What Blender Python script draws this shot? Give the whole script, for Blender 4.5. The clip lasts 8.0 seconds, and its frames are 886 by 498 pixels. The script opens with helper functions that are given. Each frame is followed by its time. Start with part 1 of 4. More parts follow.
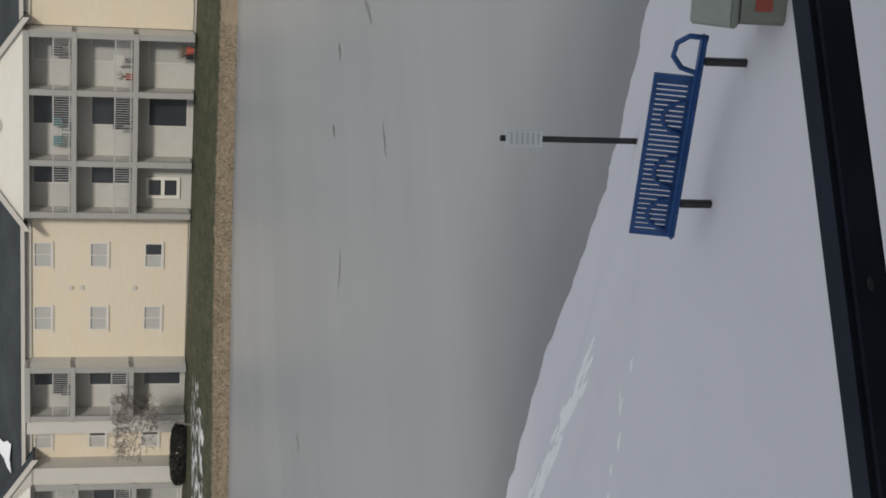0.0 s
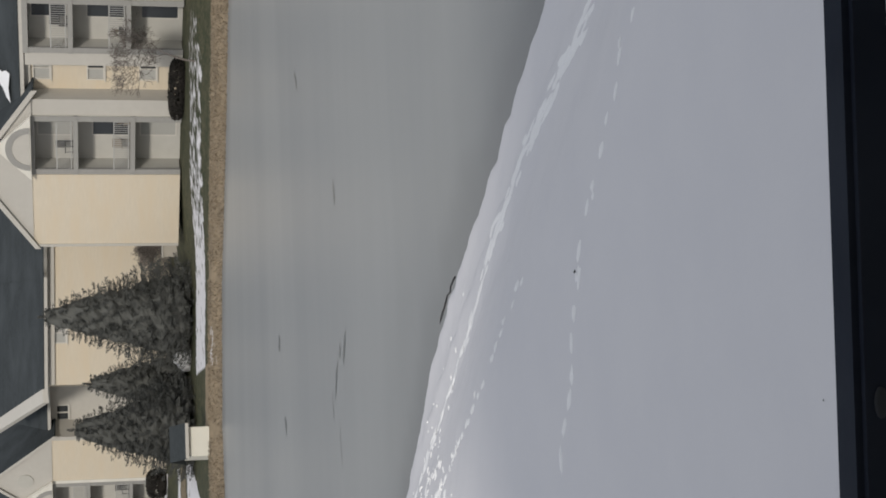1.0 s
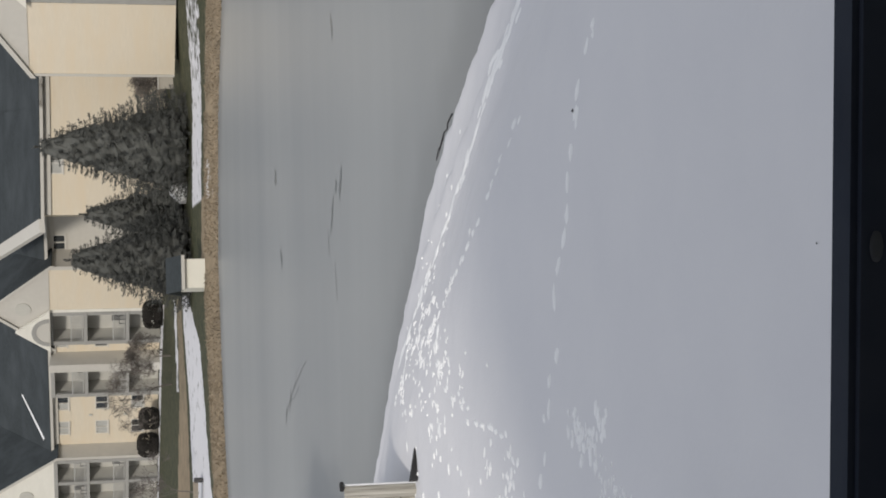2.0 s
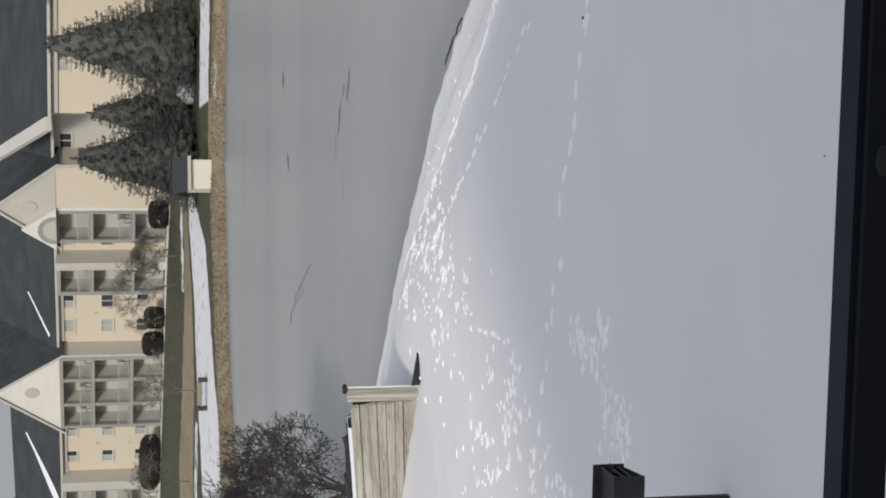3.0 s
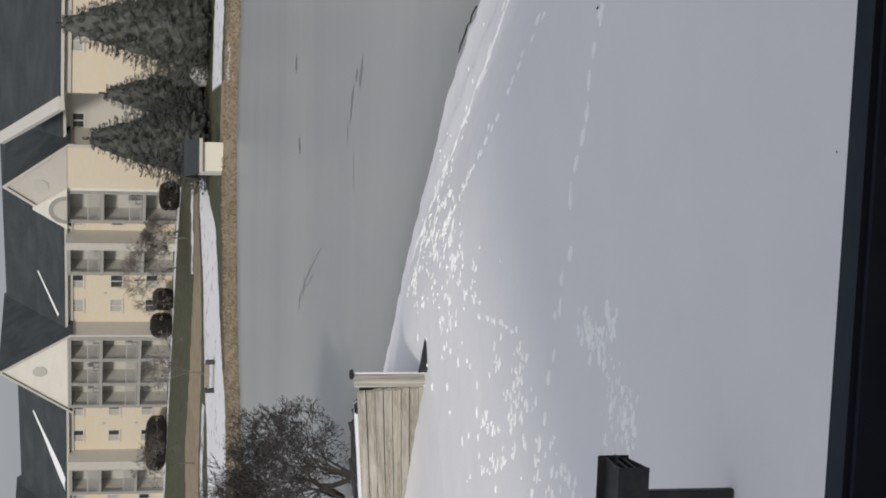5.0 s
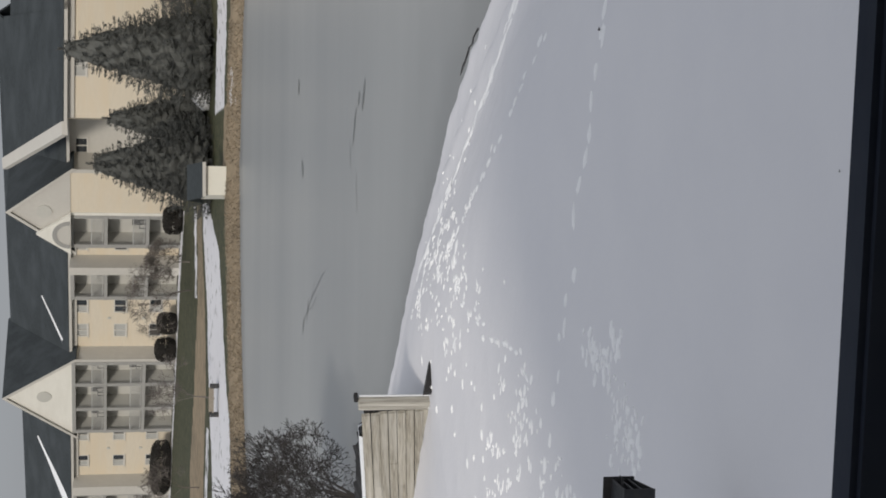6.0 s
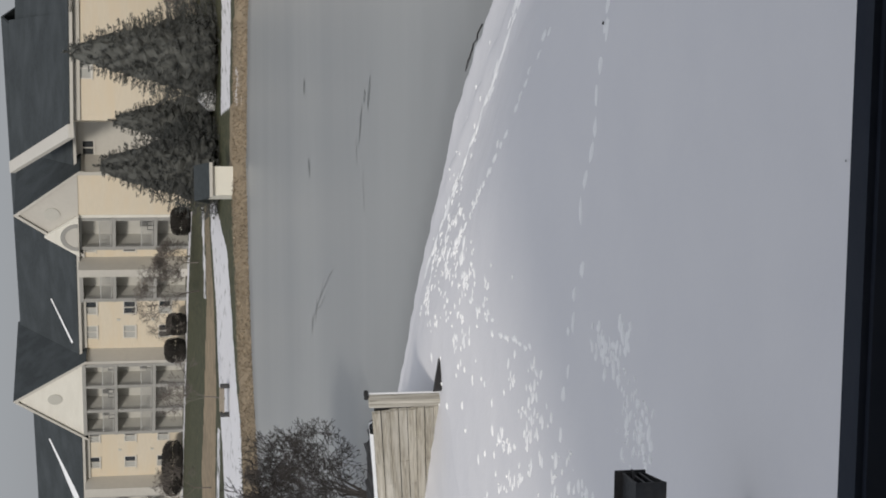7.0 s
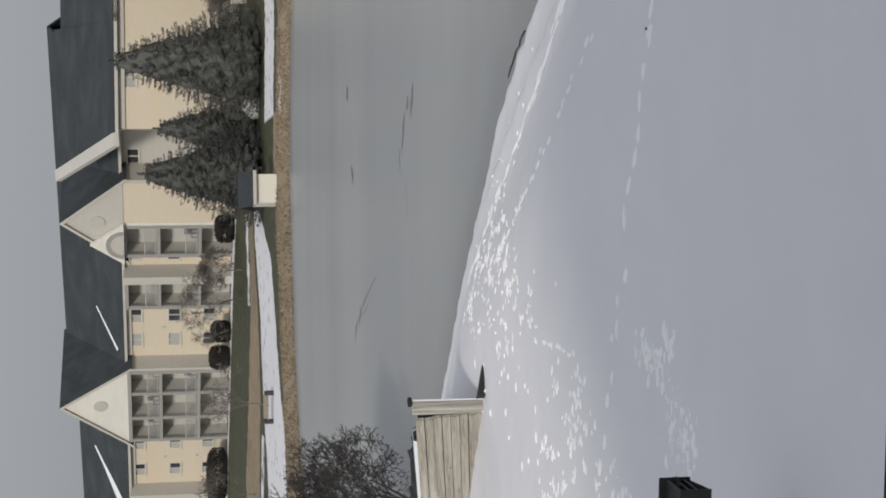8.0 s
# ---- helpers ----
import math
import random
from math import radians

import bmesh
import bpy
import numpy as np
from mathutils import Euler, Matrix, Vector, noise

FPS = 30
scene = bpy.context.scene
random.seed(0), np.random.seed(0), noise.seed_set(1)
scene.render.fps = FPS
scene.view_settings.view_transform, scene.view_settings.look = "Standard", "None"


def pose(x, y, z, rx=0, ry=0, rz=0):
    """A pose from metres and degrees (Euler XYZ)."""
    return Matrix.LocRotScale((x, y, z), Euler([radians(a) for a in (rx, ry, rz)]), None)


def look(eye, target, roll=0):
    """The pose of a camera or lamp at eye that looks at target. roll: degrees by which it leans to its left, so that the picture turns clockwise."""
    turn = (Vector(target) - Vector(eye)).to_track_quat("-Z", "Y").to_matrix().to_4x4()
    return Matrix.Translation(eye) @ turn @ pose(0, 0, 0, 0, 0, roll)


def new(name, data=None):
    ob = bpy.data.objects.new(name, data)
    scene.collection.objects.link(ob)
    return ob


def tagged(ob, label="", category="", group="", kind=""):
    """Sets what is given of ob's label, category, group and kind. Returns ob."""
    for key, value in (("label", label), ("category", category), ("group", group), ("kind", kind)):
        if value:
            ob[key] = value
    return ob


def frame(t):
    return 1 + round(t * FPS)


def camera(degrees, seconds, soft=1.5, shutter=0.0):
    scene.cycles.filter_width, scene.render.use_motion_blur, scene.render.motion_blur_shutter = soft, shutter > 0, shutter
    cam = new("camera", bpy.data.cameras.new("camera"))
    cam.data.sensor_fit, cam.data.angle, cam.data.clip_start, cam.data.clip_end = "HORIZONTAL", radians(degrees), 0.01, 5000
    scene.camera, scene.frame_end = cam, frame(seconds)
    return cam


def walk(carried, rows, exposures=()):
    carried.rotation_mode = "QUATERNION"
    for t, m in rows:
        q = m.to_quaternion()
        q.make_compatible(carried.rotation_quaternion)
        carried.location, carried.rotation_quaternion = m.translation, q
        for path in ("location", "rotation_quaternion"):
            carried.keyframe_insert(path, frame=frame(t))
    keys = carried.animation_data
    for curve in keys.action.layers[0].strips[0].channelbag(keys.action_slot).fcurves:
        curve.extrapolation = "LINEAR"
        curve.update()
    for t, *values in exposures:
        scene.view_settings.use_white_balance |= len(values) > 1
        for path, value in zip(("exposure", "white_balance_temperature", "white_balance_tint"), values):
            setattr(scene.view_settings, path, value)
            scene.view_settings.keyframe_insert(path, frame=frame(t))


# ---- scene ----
# ---- camera: a hand-held phone held upright on a first-floor balcony ----
cam = camera(31.3, 8.0, soft=1.8)
EYE = Vector((0.0, 0.0, 4.5))


SWAY = ((0.0, 0.011), (0.5, 0.004), (1.0, 0.0), (1.5, 0.004), (2.2, 0.001), (4.0, 0.0), (5.5, -0.002), (6.0, -0.002), (6.5, -0.006), (8.0, -0.007))


def aim(t, azimuth, pitch, lean):
    """The pose at t: the phone sways up and down by about a centimetre."""
    a, p = radians(azimuth), radians(pitch)
    eye = EYE + Vector((0, 0, float(np.interp(t, [k for k, v in SWAY], [v for k, v in SWAY]))))
    way = Vector((math.sin(a) * math.cos(p), math.cos(a) * math.cos(p), math.sin(p)))
    return look(eye, eye + way * 10, -90 + lean)


PATH = [(0.0, 22.48, -12.51, 0.47), (0.2, 20.2, -12.58, 0.1), (0.5, 15.21, -12.60, -0.51), (1.0, 9.32, -12.56, -0.51),
        (1.5, 6.42, -12.55, -1.12), (2.0, 3.27, -12.63, -0.84), (2.2, 2.55, -12.35, -0.80), (3.3, -0.72, -12.55, -0.35),
        (3.5, -0.80, -12.57, -0.29), (4.0, -1.09, -12.10, 0.43), (5.5, -0.34, -12.02, 0.59), (6.0, 0.13, -11.89, 0.39),
        (6.5, 0.13, -11.62, -0.09), (7.0, 0.00, -11.60, -0.57), (7.5, 0.56, -10.94, -0.93), (8.0, 0.27, -10.04, -0.68)]
EXPOSURES = [(0.0, -0.08), (1.0, -0.08), (1.6, -0.04), (2.2, 0.08), (3.5, 0.13), (4.2, 0.12), (5.3, -0.02), (6.0, -0.06), (7.2, -0.04), (8.0, -0.04)]
walk(cam, [(t, aim(t, a, p, r)) for t, a, p, r in PATH], EXPOSURES)

# ---- light: hazy winter sun behind the balcony's building, pale sky ----
world = bpy.data.worlds.new("world")
scene.world = world
world.use_nodes = True
wn = world.node_tree.nodes
wl = world.node_tree.links
sky = wn.new("ShaderNodeTexSky")
sky.sky_type = 'NISHITA'
sky.sun_disc = False
SUN_AZ, SUN_EL = 196.0, 26.0
sky.sun_elevation = radians(SUN_EL)
sky.sun_rotation = radians(SUN_AZ)
sky.dust_density = 2.5
sky.air_density = 1.0
grey = wn.new("ShaderNodeHueSaturation")
grey.inputs["Saturation"].default_value = 0.30
wl.new(sky.outputs[0], grey.inputs["Color"])
# thin overcast: brightest overhead, a third of that at the horizon
place = wn.new("ShaderNodeTexCoord")
parts = wn.new("ShaderNodeSeparateXYZ")
wl.new(place.outputs["Generated"], parts.inputs[0])
rise = wn.new("ShaderNodeMapRange")
rise.inputs["To Min"].default_value = 2.2
rise.inputs["To Max"].default_value = 4.95
wl.new(parts.outputs["Z"], rise.inputs["Value"])
cloud = wn.new("ShaderNodeVectorMath")
cloud.operation = 'SCALE'
cloud.inputs[0].default_value = (0.95, 1.0, 1.09)
wl.new(rise.outputs[0], cloud.inputs["Scale"])
veil = wn.new("ShaderNodeMix")
veil.data_type = 'RGBA'
veil.inputs["Factor"].default_value = 0.85
wl.new(grey.outputs[0], veil.inputs["A"])
wl.new(cloud.outputs[0], veil.inputs["B"])
wl.new(veil.outputs["Result"], wn["Background"].inputs["Color"])
wn["Background"].inputs["Strength"].default_value = 0.13
sun_data = bpy.data.lights.new("sun", "SUN")
sun_data.energy = 2.0
sun_data.angle = radians(6)
sun_data.color = (1.0, 0.935, 0.84)
sun = new("sun", sun_data)
sa, se = radians(SUN_AZ), radians(SUN_EL)
sun.matrix_world = look((0, 0, 60), Vector((0, 0, 60)) - Vector((math.sin(sa) * math.cos(se), math.cos(sa) * math.cos(se), math.sin(se))))


# ---- materials ----
def material(name, color, rough=0.8, grain=8.0, amount=0.12, bump=0.1, metal=0.0, second=None, coarse=0.6, stretch=(1, 1, 1), island=0.0, spec=0.4, bump_scale=None):
    """A noise-varied surface: two scales of colour, relief, and roughness."""
    m = bpy.data.materials.new(name)
    m.use_nodes = True
    n, l = m.node_tree.nodes, m.node_tree.links
    b = n["Principled BSDF"]
    b.inputs["Roughness"].default_value = rough
    b.inputs["Metallic"].default_value = metal
    b.inputs["Specular IOR Level"].default_value = spec
    co = n.new("ShaderNodeTexCoord")
    mp = n.new("ShaderNodeMapping")
    mp.inputs["Scale"].default_value = stretch
    l.new(co.outputs["Object"], mp.inputs[0])
    fine = n.new("ShaderNodeTexNoise")
    fine.inputs["Scale"].default_value = grain
    fine.inputs["Detail"].default_value = 6
    big = n.new("ShaderNodeTexNoise")
    big.inputs["Scale"].default_value = coarse
    big.inputs["Detail"].default_value = 4
    l.new(mp.outputs[0], fine.inputs["Vector"])
    l.new(mp.outputs[0], big.inputs["Vector"])
    dark = tuple(c * (1 - amount * 2) for c in color)
    light = tuple(min(0.95, c * (1 + amount)) for c in color)
    r1 = n.new("ShaderNodeMix")
    r1.data_type = 'RGBA'
    r1.inputs["A"].default_value = (*dark, 1)
    r1.inputs["B"].default_value = (*light, 1)
    l.new(fine.outputs["Fac"], r1.inputs["Factor"])
    r2 = n.new("ShaderNodeMix")
    r2.data_type = 'RGBA'
    ramp = n.new("ShaderNodeMapRange")
    ramp.inputs["From Min"].default_value = 0.42
    ramp.inputs["From Max"].default_value = 0.68
    l.new(big.outputs["Fac"], ramp.inputs["Value"])
    l.new(ramp.outputs[0], r2.inputs["Factor"])
    l.new(r1.outputs["Result"], r2.inputs["A"])
    r2.inputs["B"].default_value = (*(second or tuple(c * (1 - amount) for c in color)), 1)
    last = r2.outputs["Result"]
    if island:
        geo = n.new("ShaderNodeNewGeometry")
        info = n.new("ShaderNodeObjectInfo")
        add = n.new("ShaderNodeMath")
        add.operation = 'ADD'
        l.new(geo.outputs["Random Per Island"], add.inputs[0])
        l.new(info.outputs["Random"], add.inputs[1])
        val = n.new("ShaderNodeMapRange")
        val.inputs["From Max"].default_value = 2.0
        val.inputs["To Min"].default_value = 1 - island
        val.inputs["To Max"].default_value = 1 + island
        l.new(add.outputs[0], val.inputs["Value"])
        hs = n.new("ShaderNodeHueSaturation")
        l.new(val.outputs[0], hs.inputs["Value"])
        l.new(last, hs.inputs["Color"])
        last = hs.outputs[0]
    l.new(last, b.inputs["Base Color"])
    if bump:
        bp = n.new("ShaderNodeBump")
        bp.inputs["Strength"].default_value = bump
        bp.inputs["Distance"].default_value = bump_scale or 0.02
        l.new(fine.outputs["Fac"], bp.inputs["Height"])
        l.new(bp.outputs[0], b.inputs["Normal"])
    return m


M_ICE = material("pond_ice", (0.335, 0.345, 0.345), 0.38, 0.7, 0.05, 0.03, second=(0.285, 0.295, 0.30), coarse=0.16, stretch=(0.16, 1, 1), spec=0.35)


def darker_ice(m):
    """Darkens the ice colour by a float attribute of its own mesh."""
    n, l = m.node_tree.nodes, m.node_tree.links
    b = n["Principled BSDF"]
    thick = b.inputs["Base Color"].links[0].from_socket
    a = n.new("ShaderNodeAttribute")
    a.attribute_name = "ice_dark"
    x = n.new("ShaderNodeMix")
    x.data_type = 'RGBA'
    x.clamp_factor = True
    l.new(a.outputs["Fac"], x.inputs["Factor"])
    l.new(thick, x.inputs["A"])
    x.inputs["B"].default_value = (0.175, 0.18, 0.182, 1)
    l.new(x.outputs["Result"], b.inputs["Base Color"])


darker_ice(M_ICE)
M_BEIGE = material("beige_siding", (0.65, 0.578, 0.465), 0.75, 1.5, 0.05, 0.1, second=(0.64, 0.55, 0.42), coarse=0.25, stretch=(1, 1, 6))
M_PALE = material("pale_trim", (0.52, 0.50, 0.46), 0.7, 3, 0.05, 0.05, coarse=0.4)
M_WHITE = material("white_gable", (0.74, 0.72, 0.66), 0.7, 2, 0.04, 0.05, second=(0.68, 0.66, 0.60), coarse=0.3, stretch=(1, 1, 5))
M_GREYWALL = material("grey_siding", (0.52, 0.51, 0.475), 0.75, 2, 0.06, 0.05, coarse=0.4)
M_SLATE = material("dark_shingles", (0.044, 0.052, 0.057), 0.85, 3.5, 0.22, 0.3, second=(0.056, 0.065, 0.071), coarse=0.35, stretch=(1, 2.5, 2.5), spec=0.25)
M_SNOWPATCH = material("old_snow", (0.82, 0.83, 0.85), 0.7, 6, 0.05, 0.4, coarse=0.8)
M_POST = material("grey_post", (0.33, 0.325, 0.31), 0.7, 4, 0.08, 0.05)
M_RAIL = material("balcony_bars", (0.42, 0.42, 0.41), 0.6, 4, 0.08, 0.0)
M_FRAME = material("window_frame", (0.60, 0.58, 0.54), 0.6, 5, 0.05, 0.0)
M_BLIND = material("window_blind", (0.42, 0.42, 0.40), 0.8, 3, 0.06, 0.0, stretch=(1, 1, 12))
M_BLACK = material("black_enamel", (0.020, 0.027, 0.044), 0.75, 12, 0.25, 0.15, second=(0.026, 0.032, 0.046), coarse=9, spec=0.15)
M_BLUE = material("blue_coated_steel", (0.018, 0.075, 0.24), 0.42, 30, 0.1, 0.05, second=(0.03, 0.10, 0.28), coarse=4)
M_IRON = material("dark_steel", (0.030, 0.032, 0.036), 0.6, 25, 0.3, 0.2, second=(0.055, 0.05, 0.048), coarse=5)
M_WOOD = material("weathered_planks", (0.44, 0.405, 0.335), 0.9, 14, 0.45, 0.9, second=(0.50, 0.475, 0.42), coarse=2.6, stretch=(0.22, 3, 5), island=0.25)
M_UPRIGHT = material("weathered_upright", (0.42, 0.395, 0.34), 0.9, 11, 0.40, 0.9, second=(0.52, 0.495, 0.44), coarse=2.6, stretch=(5, 5, 0.25), island=0.2)
M_NEAR_BLACK = material("near_black", (0.03, 0.029, 0.030), 0.8, 6, 0.3, 0.4)
M_BARK = material("dark_bark", (0.070, 0.062, 0.058), 0.9, 12, 0.3, 0.3)
M_TWIG = material("grey_twigs", (0.17, 0.15, 0.135), 0.9, 9, 0.2, 0.0)
M_NEEDLE = material("spruce_needles", (0.095, 0.098, 0.092), 0.85, 2.0, 0.18, 0.0, second=(0.118, 0.121, 0.114), coarse=0.7, island=0.28, spec=0.2)
M_SHRUB = material("dark_shrub", (0.036, 0.034, 0.031), 0.9, 4, 0.2, 0.0, second=(0.048, 0.043, 0.039), coarse=1.5, island=0.25, spec=0.2)
M_REED = material("dead_grass", (0.34, 0.28, 0.205), 0.9, 3, 0.2, 0.0, second=(0.24, 0.20, 0.15), coarse=0.5, island=0.4, spec=0.2)
M_HUT = material("cream_panel", (0.74, 0.72, 0.64), 0.6, 3, 0.03, 0.05)
M_GREENBOX = material("grey_green_steel", (0.27, 0.30, 0.25), 0.55, 14, 0.08, 0.05, second=(0.24, 0.26, 0.22), coarse=2)
M_RED = material("red_label", (0.42, 0.10, 0.07), 0.6, 10, 0.1, 0)
M_SIGN = material("white_sign", (0.72, 0.74, 0.74), 0.5, 10, 0.04, 0)
M_INK = material("grey_print", (0.52, 0.55, 0.56), 0.6, 10, 0.05, 0)
M_STONE = material("shore_stone", (0.20, 0.17, 0.14), 0.9, 3, 0.3, 0.4, island=0.4)
M_CONCRETE = material("house_plaster", (0.45, 0.42, 0.37), 0.85, 2, 0.06, 0.1)
# Whiter than the lawn snow; on the bank crest it paints in sunlight.
M_CRUMBS = material("broken_and_lit_snow", (0.91, 0.91, 0.92), 0.8, 25, 0.02, 0.2)
M_CRACK = material("dark_crack_ice", (0.16, 0.172, 0.175), 0.3, 3, 0.2, 0.0)
M_SPOT = material("pale_speck", (0.05, 0.056, 0.066), 0.8, 30, 0.3, 0.0)
M_VENT = material("attic_vent", (0.50, 0.49, 0.45), 0.7, 6, 0.06, 0.0)
M_TEAL = material("teal_plastic", (0.06, 0.16, 0.17), 0.5, 6, 0.08, 0.0)
M_TAN = material("tan_planks", (0.30, 0.265, 0.22), 0.8, 8, 0.15, 0.1)


def glass(name, tint):
    m = bpy.data.materials.new(name)
    m.use_nodes = True
    b = m.node_tree.nodes["Principled BSDF"]
    b.inputs["Base Color"].default_value = (*tint, 1)
    b.inputs["Roughness"].default_value = 0.08
    b.inputs["Specular IOR Level"].default_value = 0.6
    return m


M_GLASS = glass("dark_glass", (0.03, 0.035, 0.04))


def ground_material():
    """Snow, dead grass, green lawn and mulch by the cover attribute of the ground mesh."""
    m = bpy.data.materials.new("ground_cover")
    m.use_nodes = True
    n, l = m.node_tree.nodes, m.node_tree.links
    b = n["Principled BSDF"]
    b.inputs["Roughness"].default_value = 0.85
    b.inputs["Specular IOR Level"].default_value = 0.25
    co = n.new("ShaderNodeTexCoord")

    def noise_tex(scale, detail=6):
        t = n.new("ShaderNodeTexNoise")
        t.inputs["Scale"].default_value = scale
        t.inputs["Detail"].default_value = detail
        l.new(co.outputs["Object"], t.inputs["Vector"])
        return t.outputs["Fac"]

    def mix(a, c, fac):
        x = n.new("ShaderNodeMix")
        x.data_type = 'RGBA'
        for key, v in (("A", a), ("B", c)):
            if isinstance(v, tuple):
                x.inputs[key].default_value = (*v, 1)
            else:
                l.new(v, x.inputs[key])
        l.new(fac, x.inputs["Factor"])
        return x.outputs["Result"]

    def mask(name, nz, width=0.12, push=0.7):
        a = n.new("ShaderNodeAttribute")
        a.attribute_name = name
        s = n.new("ShaderNodeMath")
        s.operation = 'MULTIPLY_ADD'
        l.new(nz, s.inputs[0])
        s.inputs[1].default_value = push
        l.new(a.outputs["Fac"], s.inputs[2])
        r = n.new("ShaderNodeMapRange")
        r.inputs["From Min"].default_value = 0.5 + push / 2 - width
        r.inputs["From Max"].default_value = 0.5 + push / 2 + width
        l.new(s.outputs[0], r.inputs["Value"])
        return r.outputs[0]

    def mask_of(nz):
        r = n.new("ShaderNodeMapRange")
        r.inputs["From Min"].default_value = 0.5
        r.inputs["From Max"].default_value = 0.85
        l.new(nz, r.inputs["Value"])
        return r.outputs[0]

    def mask_of2(nz):
        r = n.new("ShaderNodeMapRange")
        r.inputs["From Min"].default_value = 0.35
        r.inputs["From Max"].default_value = 0.68
        l.new(nz, r.inputs["Value"])
        return r.outputs[0]

    f1, f2, f4 = noise_tex(0.9), noise_tex(7.0), noise_tex(1.6, 8)
    green = mix((0.034, 0.045, 0.024), (0.080, 0.080, 0.048), mask_of2(f4))
    tan = mix((0.14, 0.112, 0.075), (0.42, 0.33, 0.225), f4)
    snow = mix((0.675, 0.672, 0.705), (0.745, 0.737, 0.755), f1)
    green = mix(green, (0.17, 0.135, 0.085), mask_of(f2))
    base = mix(green, tan, mask("tan", f2, 0.2, 0.6))
    base = mix(base, snow, mask("snow", f4, 0.06, 0.7))
    l.new(base, b.inputs["Base Color"])
    bp = n.new("ShaderNodeBump")
    bp.inputs["Strength"].default_value = 0.35
    bp.inputs["Distance"].default_value = 0.02
    l.new(f2, bp.inputs["Height"])
    l.new(bp.outputs[0], b.inputs["Normal"])
    return m


M_GROUND = ground_material()


# ---- small builders ----
def part(name, bm, mat, parent=None, label="", smooth=False):
    me = bpy.data.meshes.new(name)
    bmesh.ops.recalc_face_normals(bm, faces=bm.faces)
    bm.to_mesh(me)
    bm.free()
    me.materials.append(mat)
    if smooth:
        me.polygons.foreach_set("use_smooth", [True] * len(me.polygons))
    ob = new(name, me)
    ob.parent = parent
    if label:
        ob["label"] = label
    return ob


def mesh_of(name, verts, faces, mat, parent=None, smooth=False):
    me = bpy.data.meshes.new(name)
    me.from_pydata(verts, [], faces)
    me.materials.append(mat)
    if smooth:
        me.polygons.foreach_set("use_smooth", [True] * len(me.polygons))
    ob = new(name, me)
    ob.parent = parent
    return ob


def thing(name, m, label, category, group=""):
    ob = new(name)
    ob.matrix_world = m
    return tagged(ob, label, category, group)


def box(bm, x0, x1, y0, y1, z0, z1, bevel=0.0):
    vs = [bm.verts.new((x, y, z)) for x in (x0, x1) for y in (y0, y1) for z in (z0, z1)]
    fs = [bm.faces.new([vs[i] for i in f]) for f in ((0, 1, 3, 2), (4, 6, 7, 5), (0, 4, 5, 1), (2, 3, 7, 6), (0, 2, 6, 4), (1, 5, 7, 3))]
    if bevel:
        es = list({e for f in fs for e in f.edges})
        bmesh.ops.bevel(bm, geom=es, offset=bevel, segments=2, affect='EDGES')
    return bm


def boxed(x0, x1, y0, y1, z0, z1, bevel=0.0):
    return box(bmesh.new(), x0, x1, y0, y1, z0, z1, bevel)


def prism(bm, outline, y0, y1):
    """An (x, z) outline pushed from y0 to y1."""
    a = [bm.verts.new((x, y0, z)) for x, z in outline]
    b = [bm.verts.new((x, y1, z)) for x, z in outline]
    bm.faces.new(a)
    bm.faces.new(b[::-1])
    for i in range(len(a)):
        j = (i + 1) % len(a)
        bm.faces.new((a[i], b[i], b[j], a[j]))
    return bm


def slab(bm, quad, thick):
    """A sheet of four corners with a thickness straight down."""
    a = [bm.verts.new(p) for p in quad]
    b = [bm.verts.new((p[0], p[1], p[2] - thick)) for p in quad]
    bm.faces.new(a)
    bm.faces.new(b[::-1])
    for i in range(4):
        j = (i + 1) % 4
        bm.faces.new((a[i], b[i], b[j], a[j]))
    return bm


def tube(verts, faces, p, q, r0, r1, sides=4):
    """Adds one tapered limb to the lists."""
    p, q = Vector(p), Vector(q)
    d = (q - p).normalized()
    s = d.orthogonal().normalized()
    t = d.cross(s)
    base = len(verts)
    for c, r in ((p, r0), (q, r1)):
        for k in range(sides):
            a = 2 * math.pi * k / sides
            verts.append(c + (s * math.cos(a) + t * math.sin(a)) * r)
    for k in range(sides):
        k2 = (k + 1) % sides
        faces.append((base + k, base + k2, base + sides + k2, base + sides + k))


def bent_tube(name, points, r, mat, parent, sides=6):
    """One bent bar through the points."""
    pts = [Vector(p) for p in points]
    vs, fs = [], []
    for i, p in enumerate(pts):
        d = (pts[min(i + 1, len(pts) - 1)] - pts[max(i - 1, 0)]).normalized()
        s = d.cross(Vector((0.31, 0.87, 0.12))).normalized()
        t = d.cross(s)
        for k in range(sides):
            a = 2 * math.pi * k / sides
            vs.append(p + (s * math.cos(a) + t * math.sin(a)) * r)
    for i in range(len(pts) - 1):
        for k in range(sides):
            k2 = (k + 1) % sides
            fs.append((i * sides + k, i * sides + k2, (i + 1) * sides + k2, (i + 1) * sides + k))
    fs.append(tuple(range(sides)))
    fs.append(tuple(range((len(pts) - 1) * sides, len(pts) * sides)))
    return mesh_of(name, vs, fs, mat, parent, True)


